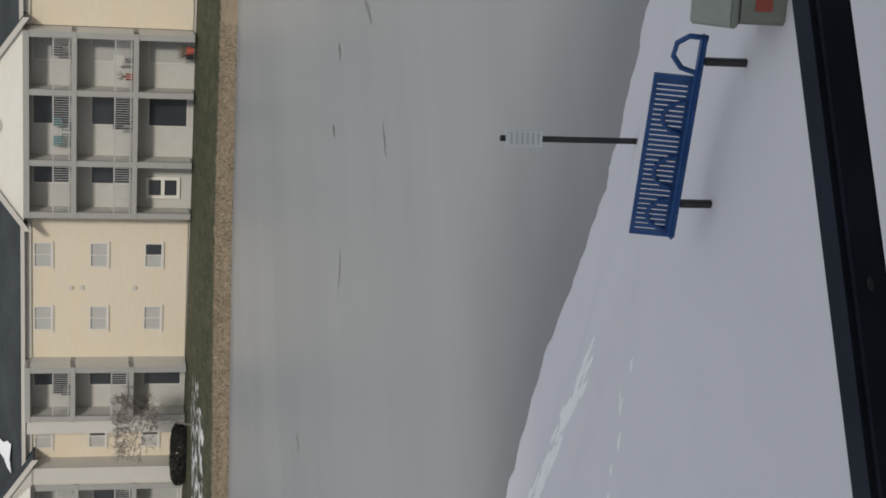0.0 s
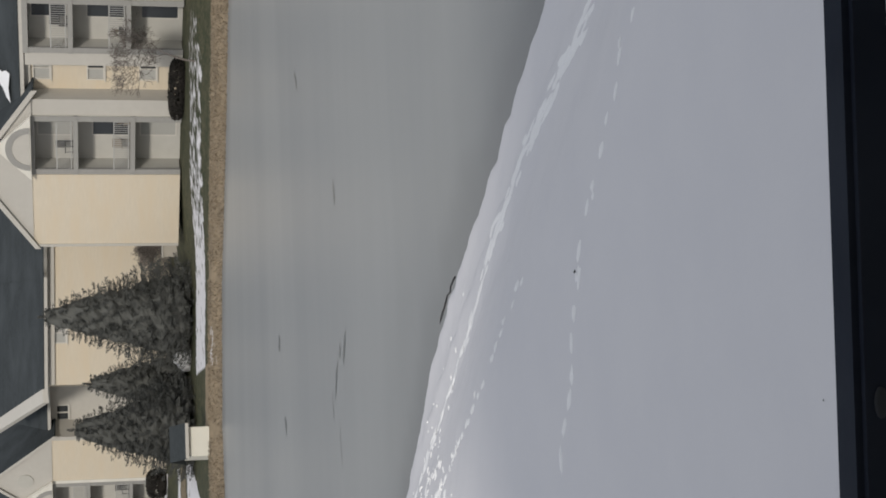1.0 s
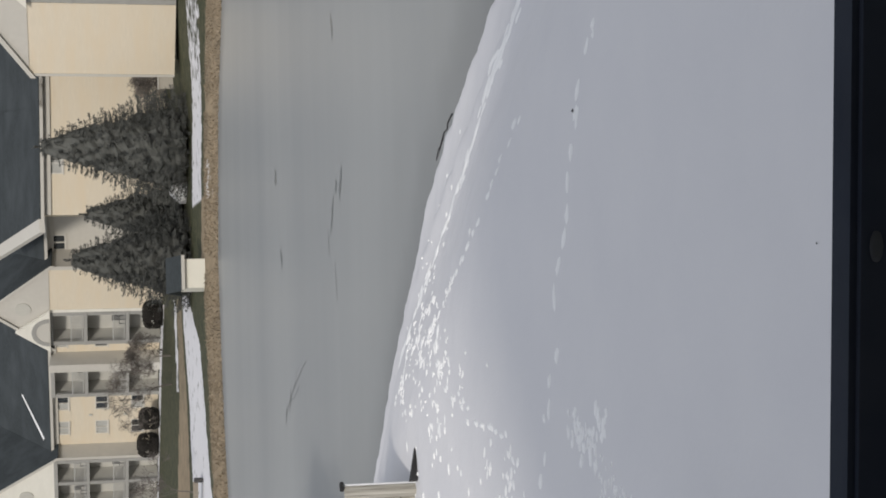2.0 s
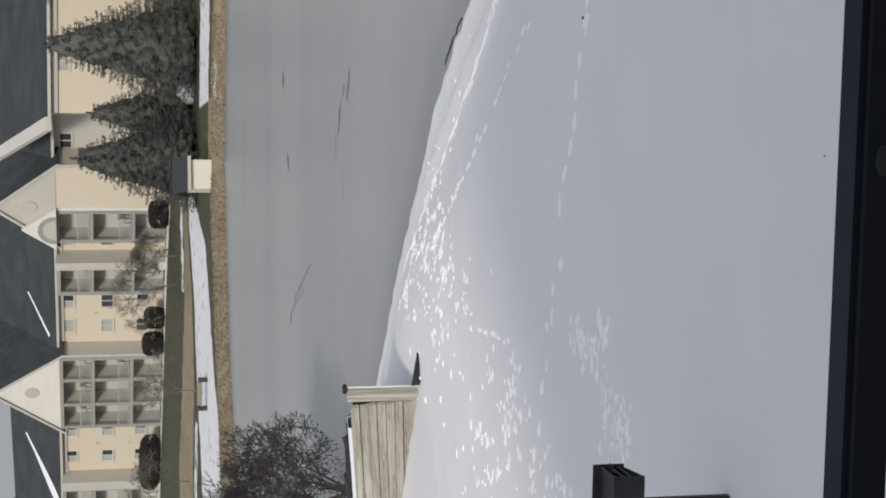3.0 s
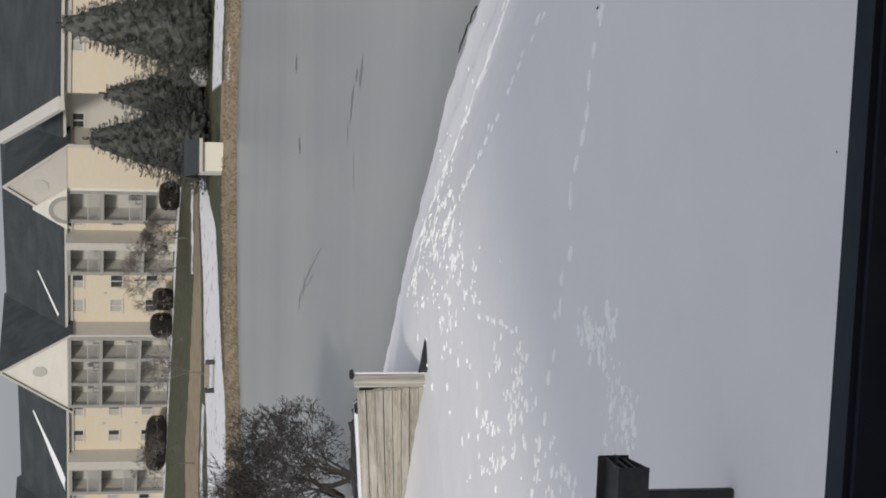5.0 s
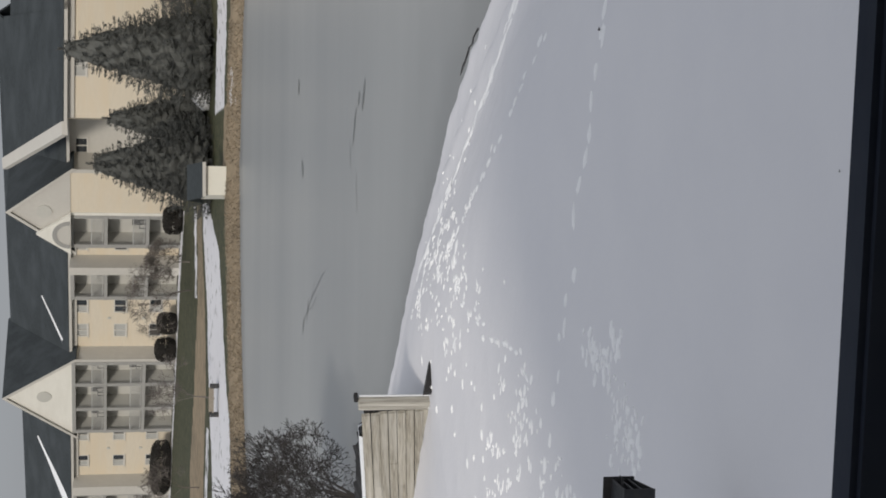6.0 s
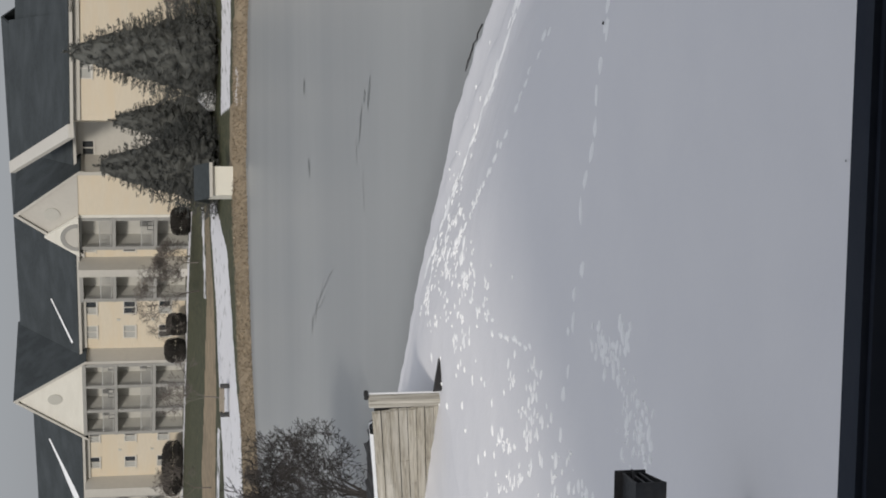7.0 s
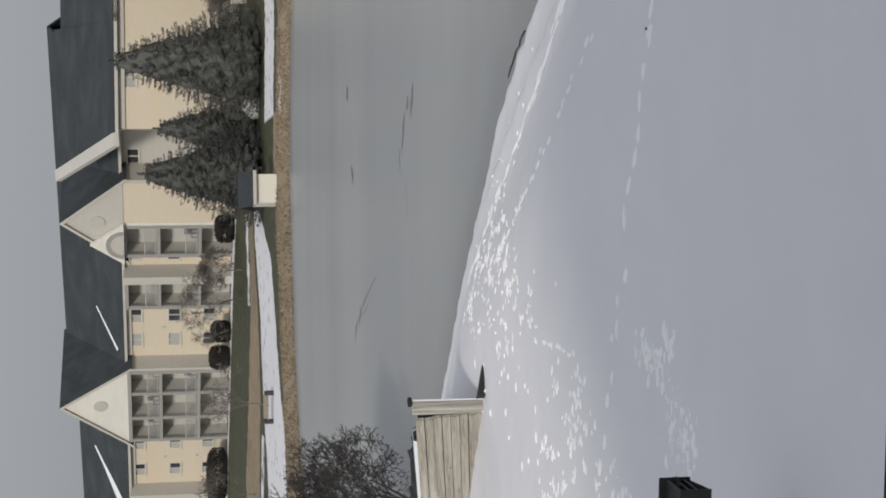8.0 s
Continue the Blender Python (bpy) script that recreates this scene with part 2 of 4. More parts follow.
# ---- ground, pond ----
LAKE = [(10.4, 11.0), (9.05, 14.45), (8.2, 15.8), (7.55, 17.3), (6.75, 19.6), (5.55, 22.3), (4.1, 25.3), (2.6, 28.2), (0.55, 30.6), (-1.35, 32.7), (-3.0, 34.3),
        (-4.6, 36.6), (-7.5, 39.6), (-13, 42.5), (-19, 48), (-22, 57), (-18, 68), (-9.3, 73.4), (-5.5, 75.6), (-0.2, 77.2), (4, 78.0), (10.9, 76.3),
        (17.8, 71.8), (27.6, 66.9), (35.9, 61.3), (47, 54), (62, 40), (60, 10), (30, -2), (15, 4)]
WATER = -1.7


def lake_distance(x, y):
    """Distance to the pond's edge, positive on land."""
    d = np.full(x.shape, 1e9)
    inside = np.zeros(x.shape, bool)
    for (ax, ay), (bx, by) in zip(LAKE, LAKE[1:] + LAKE[:1]):
        ex, ey = bx - ax, by - ay
        t = np.clip(((x - ax) * ex + (y - ay) * ey) / (ex * ex + ey * ey), 0, 1)
        d = np.minimum(d, np.hypot(x - ax - t * ex, y - ay - t * ey))
        cross = ((ay > y) != (by > y)) & (x < (bx - ax) * (y - ay) / (by - ay + 1e-12) + ax)
        inside ^= cross
    return np.where(inside, -d, d)


def ramp(v, a, b):
    t = np.clip((v - a) / (b - a), 0, 1)
    return t * t * (3 - 2 * t)


def soft_noise(x, y, scale, seed):
    """Cheap smooth waves."""
    rng = np.random.default_rng(seed)
    out = np.zeros(x.shape)
    for k in range(7):
        a, ph = rng.uniform(0, 2 * math.pi), rng.uniform(0, 6.28)
        f = scale * rng.uniform(0.5, 1.9)
        out += np.sin((x * math.cos(a) + y * math.sin(a)) * f + ph)
    return out / 7


def height(x, y):
    x, y = np.asarray(x, float), np.asarray(y, float)
    s = lake_distance(x, y) + (0.10 * soft_noise(x, y, 1.1, 3) + 0.07 * soft_noise(x, y, 4.0, 4) + 0.06 * soft_noise(x, y, 9.0, 14)) * (y < 50)
    near = -1.66 + 0.22 * ramp(s, -0.1, 0.4) + 1.44 * ramp(s, 0.2, 6.3) + 0.03 * soft_noise(x, y, 0.8, 5) + 0.010 * soft_noise(x, y, 3.5, 6)
    near += 0.14 * np.exp(-((s - 2.3 - 0.3 * soft_noise(x, y, 0.5, 9)) / 0.45) ** 2) + 0.012 * soft_noise(x, y, 9.0, 8) * ramp(y, 14, 20)
    along = -0.6 * (x + 2.15) + 0.8 * (y - 22.5)
    before = -0.8 * (x + 2.15) - 0.6 * (y - 22.5)
    near -= 0.105 * np.clip(along + 0.5, 0, 7) * ramp(before, -1.3, 0.6) * ramp(s, 1.0, 5.0)
    near -= 0.03 * np.exp(-((x + 2.0) ** 2 + (y - 22.2) ** 2) / 1.4)
    far = 0.55 * ramp(s, 1.5, 8) * ramp(x, 12, 20) - 1.72 + 0.42 * ramp(s, 0, 2.5) + 0.25 * ramp(s, 2, 14) + 0.55 * ramp(s, 8, 45) + 0.05 * soft_noise(x, y, 0.5, 7)
    z = np.where(y + 0.25 * x > 58, far, near)
    return np.where(s < 0, np.maximum(-2.4, -1.72 + 0.4 * s), z)


def ground():
    def lines(*spans):
        out = []
        for a, b, n in spans:
            out += list(np.linspace(a, b, n, endpoint=False))
        return np.array(out + [spans[-1][1]])
    xs = lines((-1500, -80, 10), (-80, -30, 25), (-30, -12, 50), (-12, -5, 40), (-5, 10, 125), (10, 14, 20), (14, 50, 90), (50, 90, 25), (90, 1500, 10))
    ys = lines((-1200, -20, 10), (-20, 6, 25), (6, 37, 260), (37, 42, 15), (42, 60, 20), (60, 100, 150), (100, 135, 60), (135, 1500, 15))
    X, Y = np.meshgrid(xs, ys)
    Z = height(X, Y)
    nx, ny = len(xs), len(ys)
    me = bpy.data.meshes.new("ground")
    idx = np.arange(nx * ny).reshape(ny, nx)
    quads = np.stack([idx[:-1, :-1], idx[:-1, 1:], idx[1:, 1:], idx[1:, :-1]], -1).reshape(-1, 4)
    me.from_pydata(np.stack([X, Y, Z], -1).reshape(-1, 3).tolist(), [], quads.tolist())
    s = lake_distance(X, Y)
    fine = 0.35 * soft_noise(X, Y, 2.2, 12) + 0.2 * soft_noise(X, Y, 5.0, 13)
    q_front = 0.643 * X + 0.766 * Y
    at_x = lambda *pairs: np.interp(X, [p[0] for p in pairs], [p[1] for p in pairs])
    between = lambda lo, hi: ((s > lo + fine) & (s < hi + 0.7 * fine)) * 1.0
    lawn = X < 2.9
    # the snow strip beside the shore, the worn path behind it, and a second thin snow line by the hut
    strip = between(at_x((-14, 3.9), (-8, 4.0), (-3, 6.3), (0, 7.5), (1.2, 10), (2.9, 14.2)), at_x((-14, 13.5), (-8, 14.0), (-3, 15.4), (2.9, 18.8)))
    path_low = at_x((-14, 20.0), (-8, 16.2), (-3, 17.0), (2, 19.4))
    path_top = at_x((-14, 30.0), (-8, 25.3), (-3, 22.6), (2, 23.0))
    far_snow = strip * lawn * (0.63 + 0.05 * soft_noise(X, Y, 1.4, 41))
    far_snow = np.maximum(far_snow, between(path_top + 0.2, path_top + 2.2) * lawn * (X > -3) * 0.55)
    far_snow = np.maximum(far_snow, between(path_low - 3.2, path_low - 1.0) * (X < -10) * 0.55)
    far_snow = np.maximum(far_snow, ((q_front > 88.0 + 0.5 * fine) & (q_front < 90.5) & lawn) * 0.62)
    bank = at_x((7.0, 0.0), (7.6, 0.62), (13, 0.60), (16, 0.50), (24, 0.44), (26, 0.33), (33, 0.30), (34, 0.0))
    far_snow = np.maximum(far_snow, between(at_x((22, 5.4), (26, 8.0)), at_x((8, 10.2), (12, 10.4), (20, 9.0), (26, 11.0))) * (X > 6.8) * bank)
    far_snow = np.maximum(far_snow, between(1.2, 2.6) * (X > 7.2) * (X < 9.2) * 0.50)
    tan_far = (s < 3.3 + 0.3 * fine) * 0.95 + between(path_low, path_top) * lawn * at_x((-8, 0.85), (-3, 0.55), (2, 0.45)) + 0.10
    tan_far = np.where((X > 3.5) & (X < 7.6) & (s < 5.5), 0.8, tan_far)
    near = Y + 0.25 * X < 58
    snow = np.where(near, np.where(s < 0.06, 0.0, 1.2), far_snow)
    tan = np.where(near, 0.2, tan_far)
    for name, v in (("snow", snow), ("tan", tan)):
        at = me.attributes.new(name, 'FLOAT', 'POINT')
        at.data.foreach_set("value", v.reshape(-1).astype(np.float32))
    me.materials.append(M_GROUND)
    me.polygons.foreach_set("use_smooth", [True] * len(me.polygons))
    tagged(new("ground", me), "snow-covered lawn with footprints, thawed grass beyond the pond", "ground", kind="structure")


ground()


def ice():
    xs, ys = np.linspace(-30, 70, 201), np.linspace(-12, 88, 201)
    X, Y = np.meshgrid(xs, ys)
    idx = np.arange(X.size).reshape(X.shape)
    quads = np.stack([idx[:-1, :-1], idx[:-1, 1:], idx[1:, 1:], idx[1:, :-1]], -1).reshape(-1, 4)
    ob = mesh_of("water", np.stack([X, Y, np.full(X.shape, WATER)], -1).reshape(-1, 3).tolist(), quads.tolist(), M_ICE)
    # darker along the near bank, wider to the right, and in a narrow rim at the far shore
    s = -lake_distance(X, Y) + 0.5 * soft_noise(X, Y, 0.9, 31) + 0.3 * soft_noise(X, Y, 3.0, 32)
    near = Y + 0.25 * X < 50
    ice_dark = np.where(near, 0.40 * (1 - ramp(s, 0.5, 1.8)) + 0.12 * (1 - ramp(s, 2.0, 4.5)), 0.55 * (1 - ramp(s, 0.5, 2.2)))
    ice_dark += 0.35 * np.clip(soft_noise(X * 0.35, Y, 0.55, 33) - 0.25, 0, 1)
    at = ob.data.attributes.new("ice_dark", 'FLOAT', 'POINT')
    at.data.foreach_set("value", ice_dark.reshape(-1).astype(np.float32))
    tagged(ob, "grey frozen pond, darker by the shore", "pond", kind="structure")


ice()


# ---- the balcony and its house, from which the film is taken ----
def own_balcony():
    bm = boxed(-2.6, 2.6, -1.5, 0.98, 2.8, 3.0, 0.01)
    bmesh.ops.transform(bm, matrix=pose(0, 0, 0, 0, 0, -6.3), verts=bm.verts)
    tagged(part("balcony_floor", bm, M_CONCRETE), "plain plaster balcony slab", "balcony", kind="structure")
    bm = boxed(-10, 30, -1.5, -1.2, -1.0, 6.6)
    tagged(part("wall_south", bm, M_CONCRETE), "plain plastered house wall behind the balcony", "wall", kind="structure")
    # Unseen roof; its outline is set so the shadow edge crosses the near snow.
    bm = prism(bmesh.new(), [(-10.4, 6.604), (30.4, 6.604), (30.4, 6.9), (6.6, 6.9), (2.0, 10.7), (-5.3, 10.7)], -12, -1.4)
    tagged(part("shade_roof", bm, M_SLATE), "unseen dark roof of the balcony's house, outlined to shade the lawn", "roof", kind="structure")
    rail = thing("balcony_railing", pose(0, 0, 0.006, 0, 0, -6.3), "black painted steel balcony railing with pale specks", "railing")
    part("top_rail", boxed(-2.4, 2.4, 0.90, 0.934, 4.002, 4.033, 0.005), M_BLACK, rail)
    for x in (-2.2, 2.2):
        part("post", boxed(x - 0.02, x + 0.02, 0.897, 0.93, 2.9, 4.002), M_BLACK, rail)
    for x, w in ((-0.05, 0.008), (0.24, 0.004)):
        bm = bmesh.new()
        bmesh.ops.create_icosphere(bm, subdivisions=2, radius=w)
        bmesh.ops.transform(bm, matrix=pose(x, 0.899, 4.018) @ Matrix.Diagonal((1.3, 0.12, 0.6, 1)), verts=bm.verts)
        part("pale_spot", bm, M_SPOT, rail, "pale spot", True)
    part("bottom_rail", boxed(-2.4, 2.4, 0.90, 0.93, 3.08, 3.11), M_BLACK, rail)


own_balcony()


# ---- apartment buildings across the pond: x runs to the right along the front, y away, z up ----
def wall_with_holes(x0, x1, y0, y1, z0, z1, holes):
    """Solid wall with rectangular openings (x0, x1, z0, z1) through it."""
    xs = sorted({x0, x1, *[v for h in holes for v in h[:2]]})
    zs = sorted({z0, z1, *[v for h in holes for v in h[2:]]})
    bm = bmesh.new()
    for a, b in zip(xs, xs[1:]):
        for c, d in zip(zs, zs[1:]):
            mx, mz = (a + b) / 2, (c + d) / 2
            if not any(h[0] < mx < h[1] and h[2] < mz < h[3] for h in holes):
                box(bm, a, b, y0, y1, c, d)
    bmesh.ops.remove_doubles(bm, verts=bm.verts, dist=0.0005)
    return bm


def window(parent, x, y, z, w=1.35, h=0.95, blind=0.5, stacked=False):
    e = new("window")
    e.parent = parent
    e.location = (x, y, z)
    if stacked:
        part("frame", wall_with_holes(-w / 2, w / 2, -0.05, 0.10, -h / 2, h / 2, [(-w / 2 + 0.16, w / 2 - 0.16, -h / 2 + 0.16, -0.09), (-w / 2 + 0.16, w / 2 - 0.16, 0.09, h / 2 - 0.16)]), M_WHITE, e, "broad white frame")
        for lo, hi in ((-h / 2 + 0.1, -0.06), (0.06, h / 2 - 0.1)):
            part("pane", boxed(-w / 2 + 0.1, w / 2 - 0.1, 0.04, 0.055, lo, hi), M_GLASS, e)
        return
    f = wall_with_holes(-w / 2, w / 2, -0.05, 0.10, -h / 2, h / 2, [(-w / 2 + 0.07, -0.03, -h / 2 + 0.07, h / 2 - 0.07), (0.03, w / 2 - 0.07, -h / 2 + 0.07, h / 2 - 0.07)])
    part("frame", f, M_FRAME, e)
    part("sill", boxed(-w / 2 - 0.06, w / 2 + 0.06, -0.12, 0.02, -h / 2 - 0.07, -h / 2 - 0.002), M_PALE, e)
    part("pane", boxed(-w / 2 + 0.06, -0.02, 0.04, 0.055, -h / 2 + 0.06, h / 2 - 0.06), M_GLASS if blind < 0.3 else M_BLIND, e)
    part("pane", boxed(0.02, w / 2 - 0.06, 0.04, 0.055, -h / 2 + 0.06, h / 2 - 0.06), M_GLASS if blind < 0.7 else M_BLIND, e)


def wall_run(b, x0, x1, y, cols, zs, z0=0.0, z1=8.1, mat=None, dark=False):
    holes = [(c - 0.675, c + 0.675, z - 0.475, z + 0.475) for c in cols for z in zs]
    part("wall", wall_with_holes(x0, x1, y, y + 0.3, z0, z1, holes), mat or M_BEIGE, b)
    for c in cols:
        for z in zs:
            window(b, c, y + 0.05, z, blind=0.0 if dark else random.random())
    part("frieze", boxed(x0, x1, y - 0.14, y - 0.003, z1 - 0.62, z1), M_PALE, b)


def balcony_bay(b, cols, y, floors, deep=1.6, rails=True, top=0.28, no_door=()):
    """A projecting stack of balconies between the column lines, floors from the ground up."""
    x0, x1 = cols[0], cols[-1]
    part("back_wall", boxed(x0, x1, y + deep, y + deep + 0.2, floors[0], floors[-1]), M_GREYWALL, b)
    for x in cols[1:-1]:
        part("party_wall", boxed(x - 0.06, x + 0.06, y + 0.25, y + deep, floors[0], floors[-1]), M_GREYWALL, b)
    part("side_wall", boxed(x0 - 0.16, x0, y, y + deep + 0.2, floors[0], floors[-1]), M_GREYWALL, b)
    part("side_wall", boxed(x1, x1 + 0.16, y, y + deep + 0.2, floors[0], floors[-1]), M_GREYWALL, b)
    for x in cols:
        part("post", boxed(x - 0.15, x + 0.15, y - 0.05, y + 0.16, floors[0], floors[-1]), M_POST, b)
    for k, z in enumerate(floors):
        t = top if k == len(floors) - 1 else 0.26
        if k:
            part("floor_beam", boxed(x0 - 0.16, x1 + 0.16, y - 0.08, y + deep, z - t / 2, z + t / 2), M_POST, b)
        if k == len(floors) - 1:
            break
        up = floors[k + 1] - z
        for xa, xb in zip(cols, cols[1:]):
            w = xb - xa
            if (k, xa) in no_door:
                continue
            dx = xb - w * 0.30
            d = new("balcony_door")
            d.parent = b
            d.location = (dx, y + deep, z + 0.14)
            dh = min(2.05, up - 0.36)
            part("frame", wall_with_holes(-0.25 * w, 0.25 * w, -0.05, -0.004, 0, dh, [(-0.25 * w + 0.07, 0.25 * w - 0.07, 0.08, dh - 0.08)]), M_FRAME, d)
            part("pane", boxed(-0.24 * w, 0.24 * w, -0.03, -0.012, 0.05, dh - 0.05), M_GLASS if random.random() < 0.7 else M_BLIND, d)
            if rails and k:
                r = bmesh.new()
                box(r, xa + 0.15, xb - 0.15, y + 0.0, y + 0.05, z + 0.98, z + 1.04)
                box(r, xa + 0.15, xb - 0.15, y + 0.0, y + 0.05, z + 0.20, z + 0.25)
                n = max(3, int((w - 0.3) / 0.12))
                for i in range(n):
                    bx = xa + 0.15 + (w - 0.3) * (i + 0.5) / n
                    box(r, bx - 0.012, bx + 0.012, y + 0.01, y + 0.04, z + 0.25, z + 0.98)
                part("railing", r, M_RAIL, b)


def front_gable(b, x0, x1, xa, y, z0, z1, mat, depth, vent=True, arch=None):
    """A front-facing gable with its own roof running back."""
    g = part("gable", prism(bmesh.new(), [(x0, z0), (x1, z0), (xa, z1)], y, y + 0.25), mat, b)
    for xe in (x0, x1):
        s = 1 if xe > xa else -1
        k = (z1 - z0) / abs(xe - xa)
        ox = xe + s * 0.22
        oz = z0 - 0.22 * k
        bm = bmesh.new()
        slab(bm, [(ox, y - 0.14, oz + 0.10), (xa, y - 0.14, z1 + 0.10), (xa, y + depth, z1 + 0.10), (ox, y + depth, oz + 0.10)], 0.10)
        part("roof", bm, M_SLATE, b)
        bm = bmesh.new()
        prism(bm, [(ox, oz + 0.12), (xa, z1 + 0.12), (xa, z1 - 0.22), (ox, oz - 0.18)], y - 0.20, y - 0.143)
        part("barge_board", bm, M_PALE, b)
    if vent:
        bm = bmesh.new()
        bmesh.ops.create_cone(bm, cap_ends=True, segments=24, radius1=0.55, radius2=0.55, depth=0.06)
        bmesh.ops.transform(bm, matrix=pose(xa, y - 0.03, z0 + (z1 - z0) * 0.42, 90), verts=bm.verts)
        part("vent", bm, M_VENT, g, "round grey attic vent")


def arch_gable(b, x0, x1, y, z0, z1):
    """The small white gablet with a round arch over a balcony stack."""
    xm = (x0 + x1) / 2
    g = part("gablet", prism(bmesh.new(), [(x0, z0), (x1, z0), (xm, z1)], y - 0.30, y - 0.02), M_WHITE, b)
    r = (x1 - x0) * 0.25
    outer, inner = [], []
    for k in range(17):
        a = math.pi * k / 16
        outer.append((xm + r * 1.35 * math.cos(a), z0 + 0.06 + r * 1.35 * math.sin(a)))
        inner.append((xm + r * math.cos(a), z0 + 0.06 + r * math.sin(a)))
    bm = bmesh.new()
    for k in range(16):
        prism(bm, [outer[k], outer[k + 1], inner[k + 1], inner[k]], y - 0.36, y - 0.305)
    part("arch", bm, M_POST, g)
    part("arch_panel", prism(bmesh.new(), inner, y - 0.33, y - 0.305), M_PALE, g)


def main_roof(b, x0, x1, y_eave, z_eave, y_ridge, z_ridge):
    bm = bmesh.new()
    slab(bm, [(x0, y_eave - 0.4, z_eave), (x1, y_eave - 0.4, z_eave), (x1, y_ridge, z_ridge), (x0, y_ridge, z_ridge)], 0.18)
    slab(bm, [(x0, y_ridge, z_ridge), (x1, y_ridge, z_ridge), (x1, 2 * y_ridge - y_eave, z_eave), (x0, 2 * y_ridge - y_eave, z_eave)], 0.18)
    r = part("roof", bm, M_SLATE, b)
    part("gutter", boxed(x0, x1, y_eave - 0.55, y_eave - 0.41, z_eave - 0.30, z_eave - 0.10), M_PALE, b)
    return r


def roof_snow(b, points, width):
    """A long thin patch of old snow lying on a roof, along points of that roof."""
    vs, fs = [], []
    n = len(points)
    for i, p in enumerate(points):
        w = width * (0.12 + i / (n - 1)) * random.uniform(0.8, 1.2)
        for sx, up in ((-w, 0.03), (0, 0.12), (w, 0.03)):
            vs.append((p[0] + sx, p[1], p[2] + up))
    for i in range(n - 1):
        for k in (0, 1):
            a = i * 3 + k
            fs.append((a, a + 1, a + 4, a + 3))
    ob = mesh_of("snow_patch", vs, fs, M_SNOWPATCH, b, True)
    ob["label"] = "strip of old snow on the roof"


FRONT = -40.0          # turn of the fronts about z
AX = Vector((math.cos(radians(40)), -math.sin(radians(40)), 0))
AY = Vector((math.sin(radians(40)), math.cos(radians(40)), 0))


def block_pose(u, q, z):
    p = -AX * u + AY * q
    return pose(p.x, p.y, z, 0, 0, FRONT)


WIN_Z = (1.75, 4.55, 7.40)


def near_block():
    """Local x = 30 - u, local y = q - 79, z from the base at -0.4."""
    b = thing("apartment_building", block_pose(30, 79, -0.4), "three-storey beige apartment house with grey balconies and dark shingle roof", "building", "apartment houses")
    X = lambda u: 30 - u
    fl = [0.0, 2.85, 5.85, 8.15]
    wall_run(b, X(13.9), X(0), 1.5, [X(11.5), X(8.5), X(4)], WIN_Z, z1=8.6)
    balcony_bay(b, [X(23.3), X(20.6), X(17.0), X(14.1)], 0, fl, no_door=((0, X(23.3)),))
    window(b, X(22.2), 1.53, 1.35, 1.15, 1.75, 0.2, True)
    front_gable(b, X(23.9), X(13.5), X(18.7), -0.05, 8.3, 12.0, M_WHITE, 7)
    for z in (5.3, 2.6, 8.05 - 2.2):
        part("wall_vent", boxed(X(27.7) - 0.1, X(27.7) + 0.1, 1.42, 1.498, z, z + 0.22, 0.02), M_GREYWALL, b)
    wall_run(b, X(31.6), X(23.5), 1.5, [X(29.4), X(25.9)], WIN_Z, z1=8.6)
    balcony_bay(b, [X(34.5), X(31.75)], 0, fl)
    part("pier", boxed(X(35.4), X(34.7), 0.1, 1.7, 0, 8.2), M_PALE, b)
    wall_run(b, X(37.4), X(35.4), 1.5, [X(36.2)], WIN_Z, z1=8.6)
    part("pier", boxed(X(38.35), X(37.4), 0.1, 1.7, 0, 8.0), M_PALE, b)
    fc = [0.0, 2.6, 5.65, 7.95]
    balcony_bay(b, [X(41.7), X(38.5)], 0, fc)
    arch_gable(b, X(42.0), X(38.2), -0.2, 8.0, 9.9)
    part("wall", boxed(X(46.3), X(41.9), 0, 0.3, 0, 8.0), M_BEIGE, b)
    part("corner_board", boxed(X(46.45), X(46.3), -0.06, 0.4, 0.0, 8.0), M_PALE, b)
    part("side_wall", boxed(X(46.3), X(46.0), 0.3, 9, 0, 8.0), M_BEIGE, b)
    front_gable(b, X(46.3), X(37.0), X(41.65), 0.0, 7.95, 11.2, M_PALE, 8, vent=False)
    main_roof(b, X(45.9), X(-2), 1.5, 8.6, 8.0, 13.2)
    part("end_wall", boxed(X(0), X(-0.3), 1.5, 14, 0, 8.6), M_BEIGE, b)
    part("rear_wall", boxed(X(46), X(0), 14, 14.3, 0, 8.6), M_BEIGE, b)
    roof_snow(b, [(X(36.9 + 0.12 * i), 3.2 - 0.32 * i, 8.98 + (3.2 - 0.32 * i - 1.5) * 0.667) for i in range(6)], 0.8)
    return b


